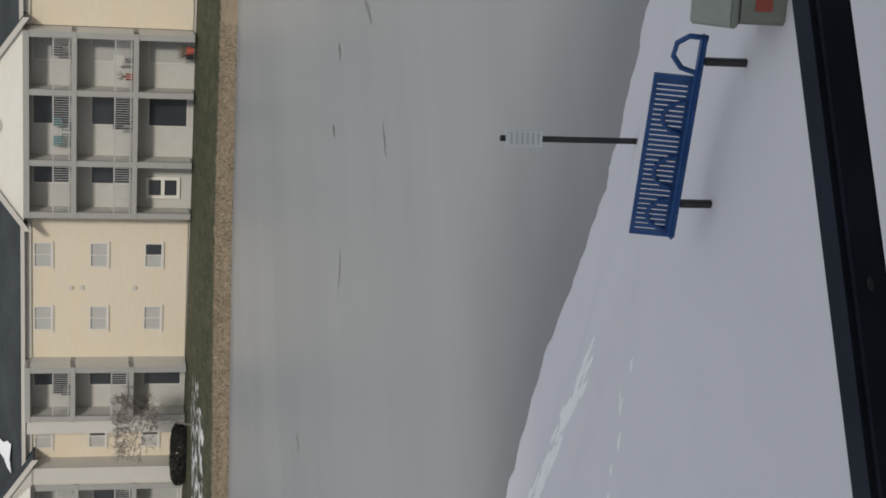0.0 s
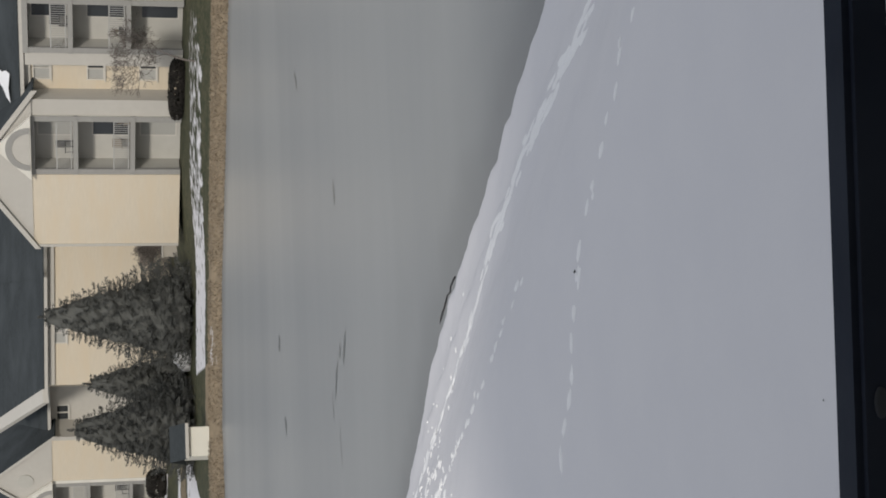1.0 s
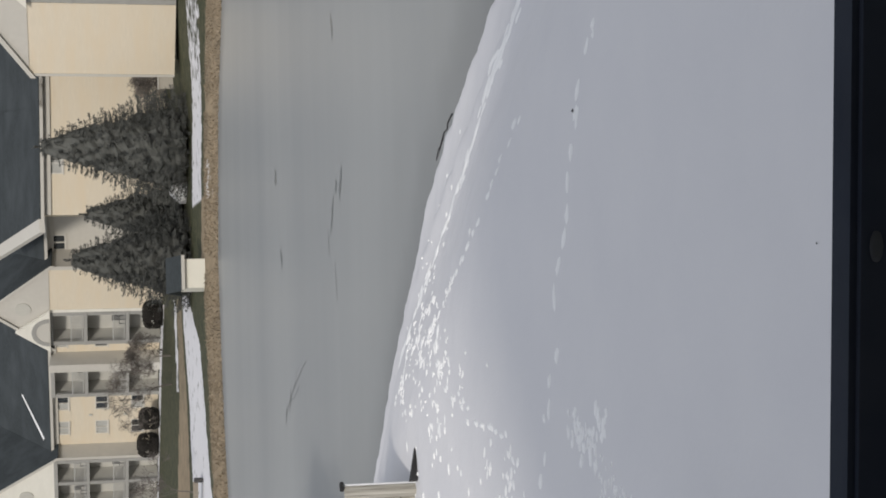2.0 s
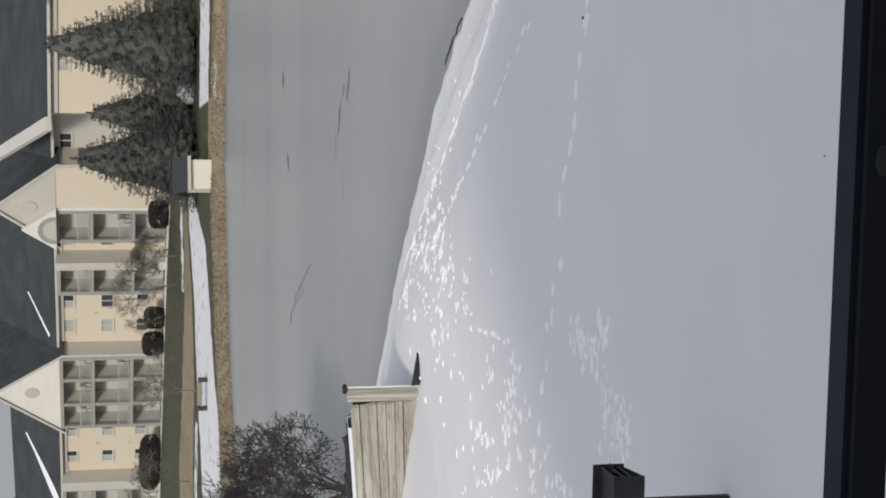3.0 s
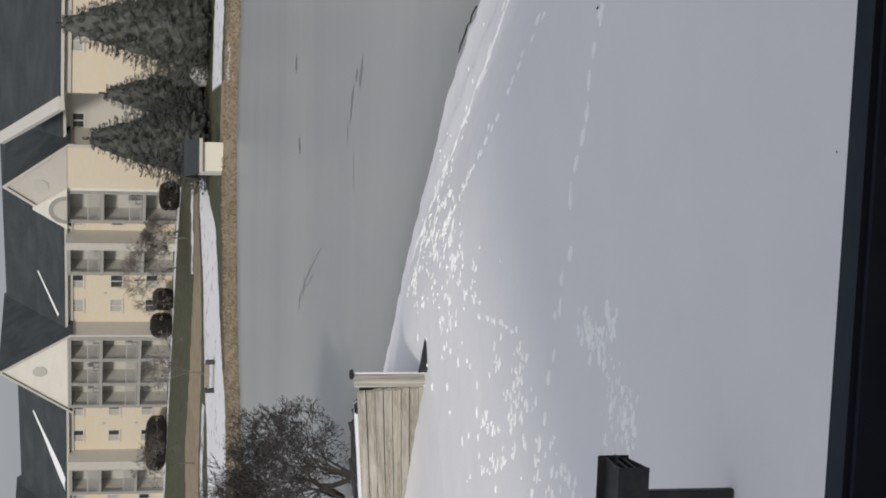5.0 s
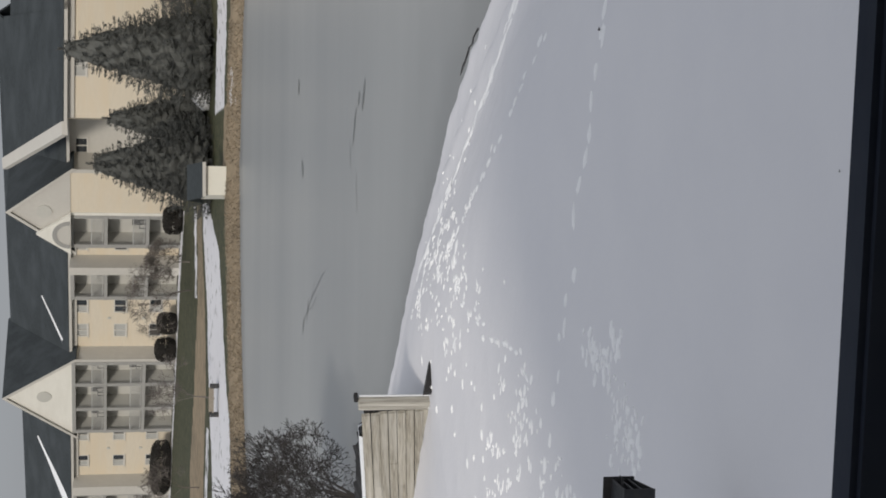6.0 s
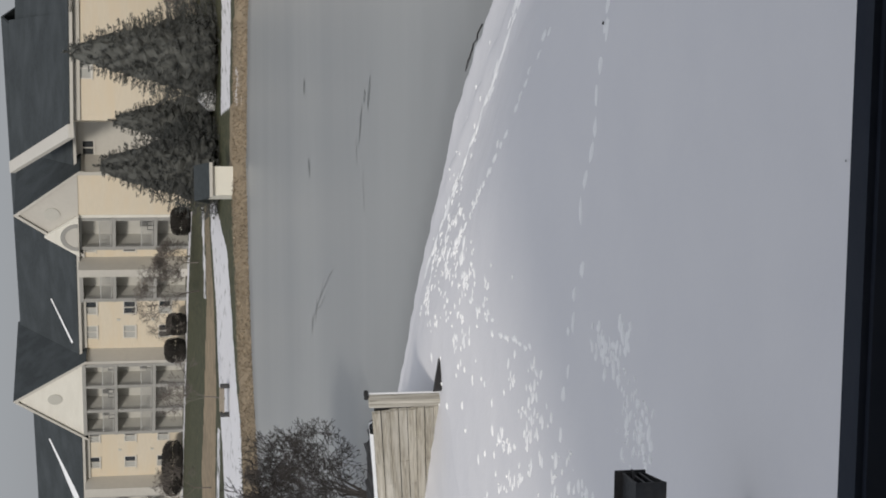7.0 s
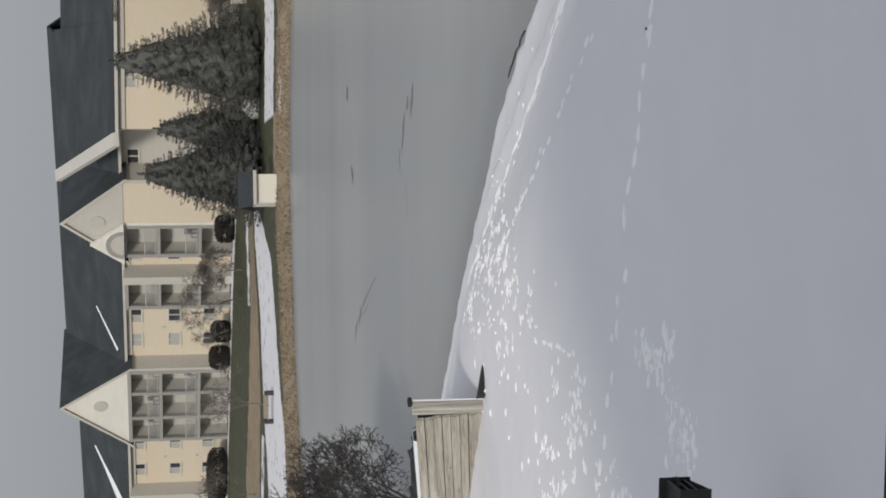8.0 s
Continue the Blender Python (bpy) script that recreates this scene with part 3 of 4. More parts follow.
def middle_block():
    """The wing behind the spruces, turned towards the pond."""
    b = thing("apartment_building", pose(8.4, 103.0, -0.9, 0, 0, -4), "beige apartment wing behind spruces with grey shingle roof", "building", "apartment houses")
    wall_run(b, 0.0, 22, 0, [3.3], (7.4,), z1=8.3)
    part("return_wall", boxed(0, 0.3, 0.3, 14, 0, 8.3), M_BEIGE, b)
    bm = bmesh.new()
    slab(bm, [(-0.3, -0.4, 8.4), (6.8, -0.4, 8.4), (6.8, 7.8, 12.5), (-2.8, 7.8, 12.5)], 0.18)
    slab(bm, [(-2.8, 7.8, 12.5), (6.8, 7.8, 12.5), (6.8, 16, 8.4), (-0.3, 16, 8.4)], 0.18)
    part("roof", bm, M_SLATE, b)
    part("gutter", boxed(-0.3, 22, -0.55, -0.41, 8.1, 8.3), M_PALE, b)
    main_roof(b, 6.8, 22, 0, 8.4, 7.4, 12.05)
    bm = bmesh.new()
    slab(bm, [(-1.1, -0.5, 8.40), (-0.25, -0.5, 8.46), (-2.75, 7.85, 12.62), (-3.5, 7.85, 12.56)], 0.35)
    part("rake_board", bm, M_PALE, b)
    bm = prism(bmesh.new(), [(-0.35, 8.2), (7.8, 12.3), (15.9, 8.2)], -6.79, -6.6)
    bmesh.ops.transform(bm, matrix=pose(0, 0, 0, 0, 0, 90), verts=bm.verts)
    part("upper_gable", bm, M_GREYWALL, b)
    part("rear_wall", boxed(0, 22, 15, 15.3, 0, 8.3), M_BEIGE, b)
    return b


def far_block():
    """Local x = 90 - u, local y = q - 90, z from the base at -0.7."""
    b = thing("apartment_building", block_pose(90, 90, -0.7), "long three-storey beige apartment house with white gables and balconies", "building", "apartment houses")
    X = lambda u: 90 - u
    fl = [0.0, 2.55, 5.5, 7.9]
    wz = (1.75, 4.40, 7.30)
    wall_run(b, X(68.6), X(63.5), 2.0, [X(67.6)], (7.25,), z1=8.2, mat=M_PALE, dark=True)
    part("wall", boxed(X(72.0), X(68.5), 0, 0.3, 0, 8.0), M_BEIGE, b)
    part("side_wall", boxed(X(68.5), X(68.2), 0, 2.2, 0, 8.0), M_PALE, b)
    part("corner_board", boxed(X(72.35), X(72.0), -0.05, 0.3, 0, 8.0), M_WHITE, b)
    balcony_bay(b, [X(75.1), X(72.4)], 0, fl)
    front_gable(b, X(75.4), X(68.2), X(71.9), -0.05, 7.95, 12.3, M_PALE, 9)
    arch_gable(b, X(75.55), X(71.9), -0.15, 7.95, 10.35)
    wall_run(b, X(77.6), X(75.25), 1.5, [X(76.1)], wz, z1=8.25)
    part("pier", boxed(X(77.9), X(77.2), 0.0, 1.5, 0, 8.1), M_PALE, b)
    balcony_bay(b, [X(80.4), X(77.9)], 0.3, fl)
    for x in (X(83.5), X(98.0)):
        for z in (5.1, 2.5):
            part("wall_vent", boxed(x - 0.1, x + 0.1, 1.42, 1.498, z, z + 0.25, 0.02), M_GREYWALL, b)
    wall_run(b, X(86.7), X(80.5), 1.5, [X(84.8), X(82.3)], wz, z1=8.25)
    balcony_bay(b, [X(94.4), X(91.9), X(89.2), X(86.9)], 0, fl)
    part("pier", boxed(X(86.75), X(86.5), 0.0, 1.5, 0, 8.0), M_PALE, b)
    front_gable(b, X(94.7), X(86.5), X(90.4), -0.05, 7.95, 13.2, M_WHITE, 9)
    wall_run(b, X(101.2), X(94.5), 1.5, [X(99.5), X(96.4)], wz, z1=8.25)
    part("pier", boxed(X(102.2), X(101.2), 0.1, 1.6, 0, 8.1), M_PALE, b)
    balcony_bay(b, [X(105.2), X(102.2)], 0.2, fl)
    wall_run(b, X(112), X(105.4), 1.5, [X(110), X(107)], wz, z1=8.25)
    front_gable(b, X(117), X(109), X(113), -0.05, 7.95, 12.8, M_WHITE, 9)
    wall_run(b, X(122), X(112), 0.2, [X(116), X(120)], wz, z1=8.0)
    main_roof(b, X(91), X(61), 1.5, 8.3, 8.5, 13.1)
    main_roof(b, X(118), X(91), 1.5, 8.3, 7.5, 12.4)
    part("rear_wall", boxed(X(122), X(64), 15.5, 15.8, 0, 8.2), M_BEIGE, b)
    k = 4.8 / 7.4
    roof_snow(b, [(X(83.6 + 0.42 * i), 4.13 - 0.41 * i, 8.3 + (4.13 - 0.41 * i - 1.1) * k) for i in range(7)], 0.16)
    k = 4.1 / 6.4
    roof_snow(b, [(X(100.5 + 0.78 * i), 5.3 - 0.70 * i, 8.3 + (5.3 - 0.70 * i - 1.1) * k) for i in range(7)], 0.85)
    return b


houses = (near_block(), middle_block(), far_block())
part("plinth", boxed(-16.2, 29.9, 1.6, 14, -1.4, 0.0), M_GREYWALL, houses[0])
part("plinth", boxed(0.1, 21.9, 0.05, 15, -1.4, 0.0), M_GREYWALL, houses[1])
part("plinth", boxed(-31.9, 26.4, 2.1, 15.5, -1.4, 0.0), M_GREYWALL, houses[2])


# ---- balcony furniture ----
def balcony_chair(house, x, y, z, mat, turn=0):
    t = new("balcony_chair")
    t.matrix_world = house.matrix_world @ pose(x, y, z, 0, 0, turn)
    tagged(t, "small balcony chair behind the railing", "chair", "balcony chairs")
    part("seat", boxed(-0.26, 0.26, -0.26, 0.26, 0.40, 0.46, 0.02), mat, t)
    part("backrest", boxed(-0.26, 0.26, 0.22, 0.28, 0.47, 0.95, 0.02), mat, t)
    for lx in (-0.22, 0.20):
        for ly in (-0.22, 0.22):
            part("leg", boxed(lx, lx + 0.04, ly, ly + 0.04, 0, 0.40), mat, t)


def planter(house, x, y, z, mat, r=0.22):
    t = new("flower_pot")
    t.matrix_world = house.matrix_world @ pose(x, y, z)
    tagged(t, "round pot with dry plant on a balcony", "flower pot", "balcony pots")
    bm = bmesh.new()
    bmesh.ops.create_cone(bm, cap_ends=True, segments=14, radius1=r * 0.75, radius2=r, depth=0.36)
    bmesh.ops.translate(bm, vec=(0, 0, 0.18), verts=bm.verts)
    part("pot", bm, mat, t)
    vs, fs = [], []
    rng = random.Random(int(x * 100))
    for k in range(26):
        a = rng.uniform(0, 6.28)
        tube(vs, fs, (0, 0, 0.34), (math.cos(a) * rng.uniform(0.1, 0.3), math.sin(a) * rng.uniform(0.1, 0.3), rng.uniform(0.5, 0.85)), 0.015, 0.008, 3)
    mesh_of("dry_plant", vs, fs, M_REED, t)


bpy.context.view_layer.update()
N0, F0 = houses[0], houses[2]
for x, y, z, mat, turn in ((15.0, 0.8, 6.0, M_IRON, 20), (11.2, 0.8, 5.98, M_TEAL, -20), (10.4, 0.9, 5.98, M_TEAL, 30), (14.6, 0.7, 2.98, M_GREYWALL, 10),
                           (11.4, 0.8, 2.98, M_NEAR_BLACK, 160), (-3.2, 0.8, 5.98, M_IRON, 10), (-10.6, 0.8, 5.78, M_IRON, -15), (-10.4, 0.8, 2.73, M_TAN, 15)):
    balcony_chair(N0, x, y, z, mat, turn)
for x, y, z, mat in ((13.8, 0.5, 2.98, M_RED), (15.2, 0.6, 0.0, M_RED), (14.9, 0.9, 0.0, M_IRON), (-3.6, 0.6, 2.98, M_IRON), (-8.9, 0.5, 2.73, M_TAN)):
    planter(N0, x, y, z, mat)
for x, y, z, mat, turn in ((2.2, 0.8, 5.63, M_IRON, 10), (-0.8, 0.8, 5.63, M_IRON, -10), (2.0, 0.9, 2.68, M_NEAR_BLACK, 25), (-3.2, 0.8, 5.63, M_NEAR_BLACK, 0), (16.2, 0.9, 2.68, M_IRON, 0), (11.0, 1.0, 5.63, M_GREYWALL, 12), (10.6, 1.0, 2.68, M_TAN, 12)):
    balcony_chair(F0, x, y, z, mat, turn)


# ---- trees ----
def spruce(name, x, y, tall, wide, seed, label):
    """A dense conical crown of drooping boughs, each bough a spray of short needle-clad twigs."""
    rng = random.Random(seed)
    z = float(height([x], [y])[0])
    t = thing(name, pose(x, y, z - 0.05), label, "tree", "spruces")
    vs, fs = [], []
    tube(vs, fs, (0, 0, 0), (0, 0, tall * 0.97), 0.17, 0.02, 8)
    mesh_of("trunk", vs, fs, M_BARK, t)
    vs, fs = [], []

    def sprig(p, d, w):
        s = d.cross(Vector((rng.uniform(-0.4, 0.4), rng.uniform(-0.4, 0.4), 1)))
        s = s.normalized() if s.length > 0.01 else Vector((1, 0, 0))
        i = len(vs)
        up = s.cross(d).normalized() * w * 0.7
        vs.extend([p - s * w * 0.6, p + d * 0.45 - s * w, p + d, p + d * 0.45 + s * w, p + d * 0.4 + up])
        fs.extend([(i, i + 1, i + 4), (i + 1, i + 2, i + 4), (i + 2, i + 3, i + 4), (i + 3, i, i + 4)])

    def reach_at(h):
        f = 1 - h / tall
        skirt = 0.80 + 0.20 * min(1.0, h / (0.14 * tall))
        return wide / 2 * (min(1.0, f * 1.15) ** 0.72) * skirt

    # the dense inner mass of twigs and shaded needles
    rings, around = 30, 26
    for k in range(rings + 1):
        h = 0.25 + (tall - 0.7) * k / rings
        for j in range(around):
            a = 2 * math.pi * j / around
            r = reach_at(h) * 0.66 * rng.uniform(0.8, 1.1)
            vs.append(Vector((math.cos(a) * r, math.sin(a) * r, h + rng.uniform(-0.1, 0.1))))
    for k in range(rings):
        for j in range(around):
            j2 = (j + 1) % around
            fs.append((k * around + j, k * around + j2, (k + 1) * around + j2, (k + 1) * around + j))
    whorls = int(tall * 4.2)
    for k in range(whorls):
        h = 0.25 + (tall - 0.45) * k / whorls
        reach = reach_at(h) * rng.uniform(0.93, 1.05)
        n = max(5, int(reach * 7.5))
        for j in range(n):
            a = 2 * math.pi * (j + 0.8 * rng.random()) / n
            r = reach * rng.uniform(0.86, 1.08) + 0.05
            out = Vector((math.cos(a), math.sin(a), 0))
            side = Vector((-out.y, out.x, 0))
            hh = h + rng.uniform(-0.1, 0.1)
            broad = rng.uniform(0.14, 0.24)
            start = max(0.0, r - 1.15)
            m = int(26 + 20 * min(1.0, r))
            for q in range(m):
                g = rng.random() ** 0.8
                d0 = start + (r - start) * g
                width = broad * (1.0 - 0.75 * g * g)
                lift = hh - 0.16 * d0 + 0.10 * d0 * g + rng.gauss(0, 0.05)
                p = out * d0 + side * rng.uniform(-width, width) + Vector((0, 0, lift))
                d = (out + side * rng.uniform(-0.8, 0.8) + Vector((0, 0, rng.uniform(-0.25, 0.45)))).normalized() * rng.uniform(0.10, 0.19)
                sprig(p, d, rng.uniform(0.025, 0.045))
            sprig(out * r + Vector((0, 0, hh - 0.06 * r)), (out + Vector((0, 0, rng.uniform(0.1, 0.6)))).normalized() * 0.17, 0.05)
    for q in range(30):
        a = rng.uniform(0, 6.28)
        sprig(Vector((0, 0, tall - 0.5 * rng.random())), Vector((math.cos(a) * 0.5, math.sin(a) * 0.5, 0.7)).normalized() * 0.2, 0.035)
    mesh_of("crown", vs, fs, M_NEEDLE, t)


spruce("spruce_tree", 11.2, 90.5, 8.5, 6.6, 1, "tall dark green spruce on the thawed bank")
spruce("spruce_tree", 4.85, 90.5, 6.9, 6.1, 2, "broad dark green spruce behind a small cream hut")
spruce("spruce_tree", 7.7, 94.0, 6.0, 4.6, 3, "slim dark green spruce between two broader ones")


def bare_tree(name, x, y, tall, spread, seed, label, mat, depth=6, lean=(0, 0), group="bare trees", stems=1, thick=0.06, category="tree", z=None, fine=0.011, kids=(2, 3, 3)):
    rng = random.Random(seed)
    if z is None:
        z = float(height([x], [y])[0])
    t = thing(name, pose(x, y, z - 0.1), label, category, group)
    tv, tf, cv, cf = [], [], [], []

    def grow(p, d, length, r, level):
        n = 3 if level < 3 else 2
        q = p
        for i in range(n):
            d = (d + Vector((rng.uniform(-1, 1), rng.uniform(-1, 1), rng.uniform(-0.5, 0.7))) * (0.16 + 0.05 * level)).normalized()
            q2 = q + d * (length / n)
            r2 = max(fine * 0.8, r * 0.86)
            tube(*((tv, tf) if level == 0 else (cv, cf)), q, q2, r, r2, 6 if level == 0 else (4 if level < 3 else 3))
            q, r = q2, r2
        if level < depth:
            for k in range(rng.choice(kids) if level < depth - 1 else 3):
                a = rng.uniform(0, 2 * math.pi)
                side = d.orthogonal().normalized()
                side = Matrix.Rotation(a, 3, d) @ side
                nd = (d + side * rng.uniform(0.35, 0.95) * spread).normalized()
                grow(q, nd, length * rng.uniform(0.62, 0.85), max(fine, r * 0.66), level + 1)

    for s in range(stems):
        a = 2 * math.pi * s / max(1, stems) + rng.uniform(0, 1)
        d = Vector((lean[0] + (0.5 * math.cos(a) if stems > 1 else 0), lean[1] + (0.5 * math.sin(a) if stems > 1 else 0), 1)).normalized()
        grow(Vector((0.1 * math.cos(a), 0.1 * math.sin(a), 0)) if stems > 1 else Vector(), d, tall * 0.28, thick, 0)
    mesh_of("trunk", tv, tf, mat, t)
    mesh_of("crown", cv, cf, mat, t)


bare_tree("bare_bush", -6.8, 39.2, 3.4, 1.0, 5, "leafless dark bush with dense fine twigs by the pond", M_BARK, 7, (0.0, 0), "bare bushes", 10, 0.05, "bush", z=-1.3, fine=0.0065)
bare_tree("bare_bush", -5.95, 37.6, 2.7, 1.1, 15, "lower leafless dark bush leaning over the bank", M_BARK, 6, (0.15, 0), "bare bushes", 9, 0.04, "bush", z=-1.2, fine=0.0065)


def shrub(name, x, y, rx, rz, seed, label, ry=None, n=5200):
    rng = random.Random(seed)
    z = float(height([x], [y])[0])
    t = thing(name, pose(x, y, z - 0.05, 0, 0, FRONT), label, "shrub", "shrubs")
    vs, fs = [], []
    ry = ry or rx
    for k in range(n):
        v = Vector((rng.gauss(0, 1), rng.gauss(0, 1), rng.gauss(0, 1))).normalized()
        r = rng.uniform(0.75, 1.04)
        e = lambda c: math.copysign(abs(c) ** 0.7, c)
        p = Vector((e(v.x) * rx * r, e(v.y) * ry * r, rz * (1 + e(v.z) * r) * 0.98))
        s = Vector((rng.uniform(-1, 1), rng.uniform(-1, 1), rng.uniform(-1, 1))).normalized() * 0.06
        u = s.cross(v)
        i = len(vs)
        vs.extend([p - s, p + u, p + s, p - u + v * 0.05])
        fs.append((i, i + 1, i + 2, i + 3))
    mesh_of("foliage", vs, fs, M_SHRUB, t)
    sv, sf = [], []
    tube(sv, sf, (0, 0, -0.05), (0, 0, rz), 0.08, 0.05, 6)
    mesh_of("stem", sv, sf, M_BARK, t)


def on_front(u, q):
    p = -AX * u + AY * q
    return p.x, p.y


shrub("round_shrub", *on_front(82.0, 89.2), 0.74, 0.80, 1, "round clipped dark shrub by the beige wall")
shrub("round_shrub", *on_front(84.7, 89.2), 0.84, 0.86, 2, "round clipped dark shrub beside a snow patch")
shrub("hedge", *on_front(97.8, 89.0), 2.9, 0.90, 3, "long dark clipped hedge under the windows", 0.9, 11000)
shrub("hedge", *on_front(36.4, 78.4), 1.7, 0.45, 4, "low black hedge in front of the beige house", 0.6, 5200)
shrub("round_shrub", *on_front(72.0, 89.2), 0.9, 0.75, 6, "low dark shrub at the corner of the house")


# ---- cream hut on the far shore ----
def hut():
    t = thing("utility_hut", pose(3.5, 81.6, -1.42, 0, 0, 8), "small cream utility hut with grey shingle roof", "hut")
    part("body", boxed(-0.75, 0.75, -0.6, 0.6, -0.1, 1.35, 0.02), M_HUT, t)
    bm = bmesh.new()
    slab(bm, [(-0.92, -0.8, 1.32), (0.92, -0.8, 1.32), (0.92, 0.1, 2.1), (-0.92, 0.1, 2.1)], 0.07)
    slab(bm, [(-0.92, 0.1, 2.1), (0.92, 0.1, 2.1), (0.92, 0.9, 1.32), (-0.92, 0.9, 1.32)], 0.07)
    part("roof", bm, M_SLATE, t)
    part("fascia", boxed(-0.9, 0.9, -0.86, -0.805, 1.2, 1.36), M_PALE, t)
    for x in (-0.74, 0.70):
        part("gable_end", boxed(x, x + 0.04, -0.05, 0.25, 1.35, 1.95), M_HUT, t)


hut()


# ---- plank jetty wall on the near bank ----
def jetty():
    t = thing("plank_jetty_wall", pose(-2.15, 22.5, -0.22, 0, 9.0, 127), "weathered grey plank wall of a small jetty with snow on top", "jetty")
    n, h = 9, 0.129
    for k in range(n):
        cut = 3.1 - 0.7 * (k % 3)
        for xa, xb in ((0.20, cut), (cut + 0.014, 7.5)):
            wob = random.uniform(-0.014, 0.014)
            tilt = random.uniform(-0.006, 0.006)
            part("plank", boxed(xa, xb, -0.03 + wob, 0.02 + wob, k * h + 0.005 + tilt * 0.6, (k + 1) * h - 0.004 + tilt * 0.6), M_WOOD, t)
    part("core", boxed(0.2, 7.5, -0.16, -0.05, 0, n * h - 0.04), M_NEAR_BLACK, t)
    for name, box_of in (("end_beam", (-0.03, 0.06, -0.06, 0.06, -0.35, n * h + 0.05, 0.012)), ("end_post", (0.075, 0.18, -0.05, 0.045, -0.35, n * h + 0.03, 0.01))):
        part(name, boxed(*box_of), M_UPRIGHT, t).matrix_local = pose(0, 0, 0, 0, -9.0, 0)
    part("end_snow", boxed(-0.035, 0.05, -0.092, -0.063, -0.1, n * h + 0.04, 0.008), M_SNOWPATCH, t, "thin line of snow on the end").matrix_local = pose(0, 0, 0, 0, -9.0, 0)
    part("corner_bracket", boxed(-0.06, 0.03, -0.12, 0.0, n * h + 0.054, n * h + 0.11, 0.008), M_NEAR_BLACK, t, "black iron bracket on the end post").matrix_local = pose(0, 0, 0, 0, -9.0, 0)
    rng = random.Random(12)
    vs, fs = [], []
    for i in range(45):
        f = i / 44
        x = 0.8 + 6.7 * f
        out = 0.12 + 2.0 * min(1, f * 1.5) + rng.uniform(-0.14, 0.14)
        for j in range(6):
            g = j / 5
            vs.append((x + rng.uniform(-0.04, 0.04), -0.10 - out * g, n * h - 0.06 + 0.14 * g * f + (rng.uniform(-0.07, 0.09) if 0 < j else 0)))
        vs.append((x, -0.10 - out, n * h - 0.7))
    for i in range(44):
        for j in range(6):
            k = i * 7 + j
            fs.append((k, k + 1, k + 8, k + 7))
    # Near-black ragged sheet stands in for the shaded ground behind the wall.
    ob = mesh_of("shaded_ground", vs, fs, M_NEAR_BLACK, t)
    ob["label"] = "dark sheet in place of shaded ground behind the planks"
    vs, fs = [], []
    for i in range(40):
        x = 0.9 + i * 0.16
        w = 0.10 + 0.08 * math.sin(i * 0.45) + 0.05 * math.sin(i * 1.9) + rng.uniform(-0.03, 0.03)
        for y, z in ((-0.04, 0.0), (-0.06, 0.05), (-0.12 - w, 0.05), (-0.16 - w, -0.01)):
            vs.append((x, y, n * h + z))
    for i in range(39):
        for k in range(3):
            a = i * 4 + k
            fs.append((a, a + 1, a + 5, a + 4))
    ob = mesh_of("snow_cap", vs, fs, M_SNOWPATCH, t, True)
    ob["label"] = "snow lying along the top"


jetty()


def sunk_wedge():
    z = float(height([-1.55], [22.3])[0])
    t = thing("sunk_wedge", pose(-1.62, 22.4, z, 0, -6, 20), "dark wedge half buried in snow beside the jetty", "timber")
    part("wedge", prism(bmesh.new(), [(-0.45, -0.3), (0.2, -0.3), (0.17, -0.05), (-0.42, 0.16)], -0.07, 0.07), M_NEAR_BLACK, t)


sunk_wedge()

# leafless young trees on the far lawn
bare_tree("bare_tree", -0.75, 106.5, 3.6, 1.5, 21, "small leafless tree with fine grey twigs", M_TWIG, 6, thick=0.06, fine=0.011, kids=(4, 4, 3))
bare_tree("bare_tree", -2.6, 106.3, 4.9, 1.4, 22, "leafless tree before the beige house", M_TWIG, 6, thick=0.06, fine=0.010, kids=(4, 3, 3))
bare_tree("bare_tree", -8.0, 86.3, 3.9, 1.1, 23, "slim leafless tree beside a bench in snow", M_TWIG, 6, thick=0.05, fine=0.010, kids=(3, 3))
bare_tree("bare_tree", -14.3, 96.5, 3.9, 1.1, 24, "slim leafless tree on the far lawn", M_TWIG, 6, thick=0.05, fine=0.010, kids=(3, 3))
bare_tree("bare_tree", 22.4, 77.6, 5.4, 1.1, 25, "leafless tree in front of the near beige house", M_TWIG, 6, thick=0.06, fine=0.009, kids=(3, 3, 4))

bare_tree("bare_bush", 16.6, 99.5, 2.6, 1.3, 26, "brown leafless bush before the beige wall", M_TWIG, 6, (0.0, 0), "bare bushes", 8, 0.04, "bush", fine=0.010, kids=(3, 3))


def far_bench():
    z = float(height([-7.85], [83.9])[0])
    t = thing("shore_bench", pose(-7.85, 83.9, z, 0, 0, -4), "tan wooden bench with dark ends standing in snow", "bench")
    part("seat", boxed(-0.65, 0.65, -0.2, 0.2, 0.26, 0.34, 0.01), M_TAN, t)
    part("backrest", boxed(-0.65, 0.65, 0.2, 0.25, 0.30, 0.50, 0.01), M_TAN, t)
    for x in (-0.85, 0.66):
        part("end_frame", boxed(x, x + 0.19, -0.25, 0.27, -0.1, 0.46, 0.02), M_IRON, t)


far_bench()


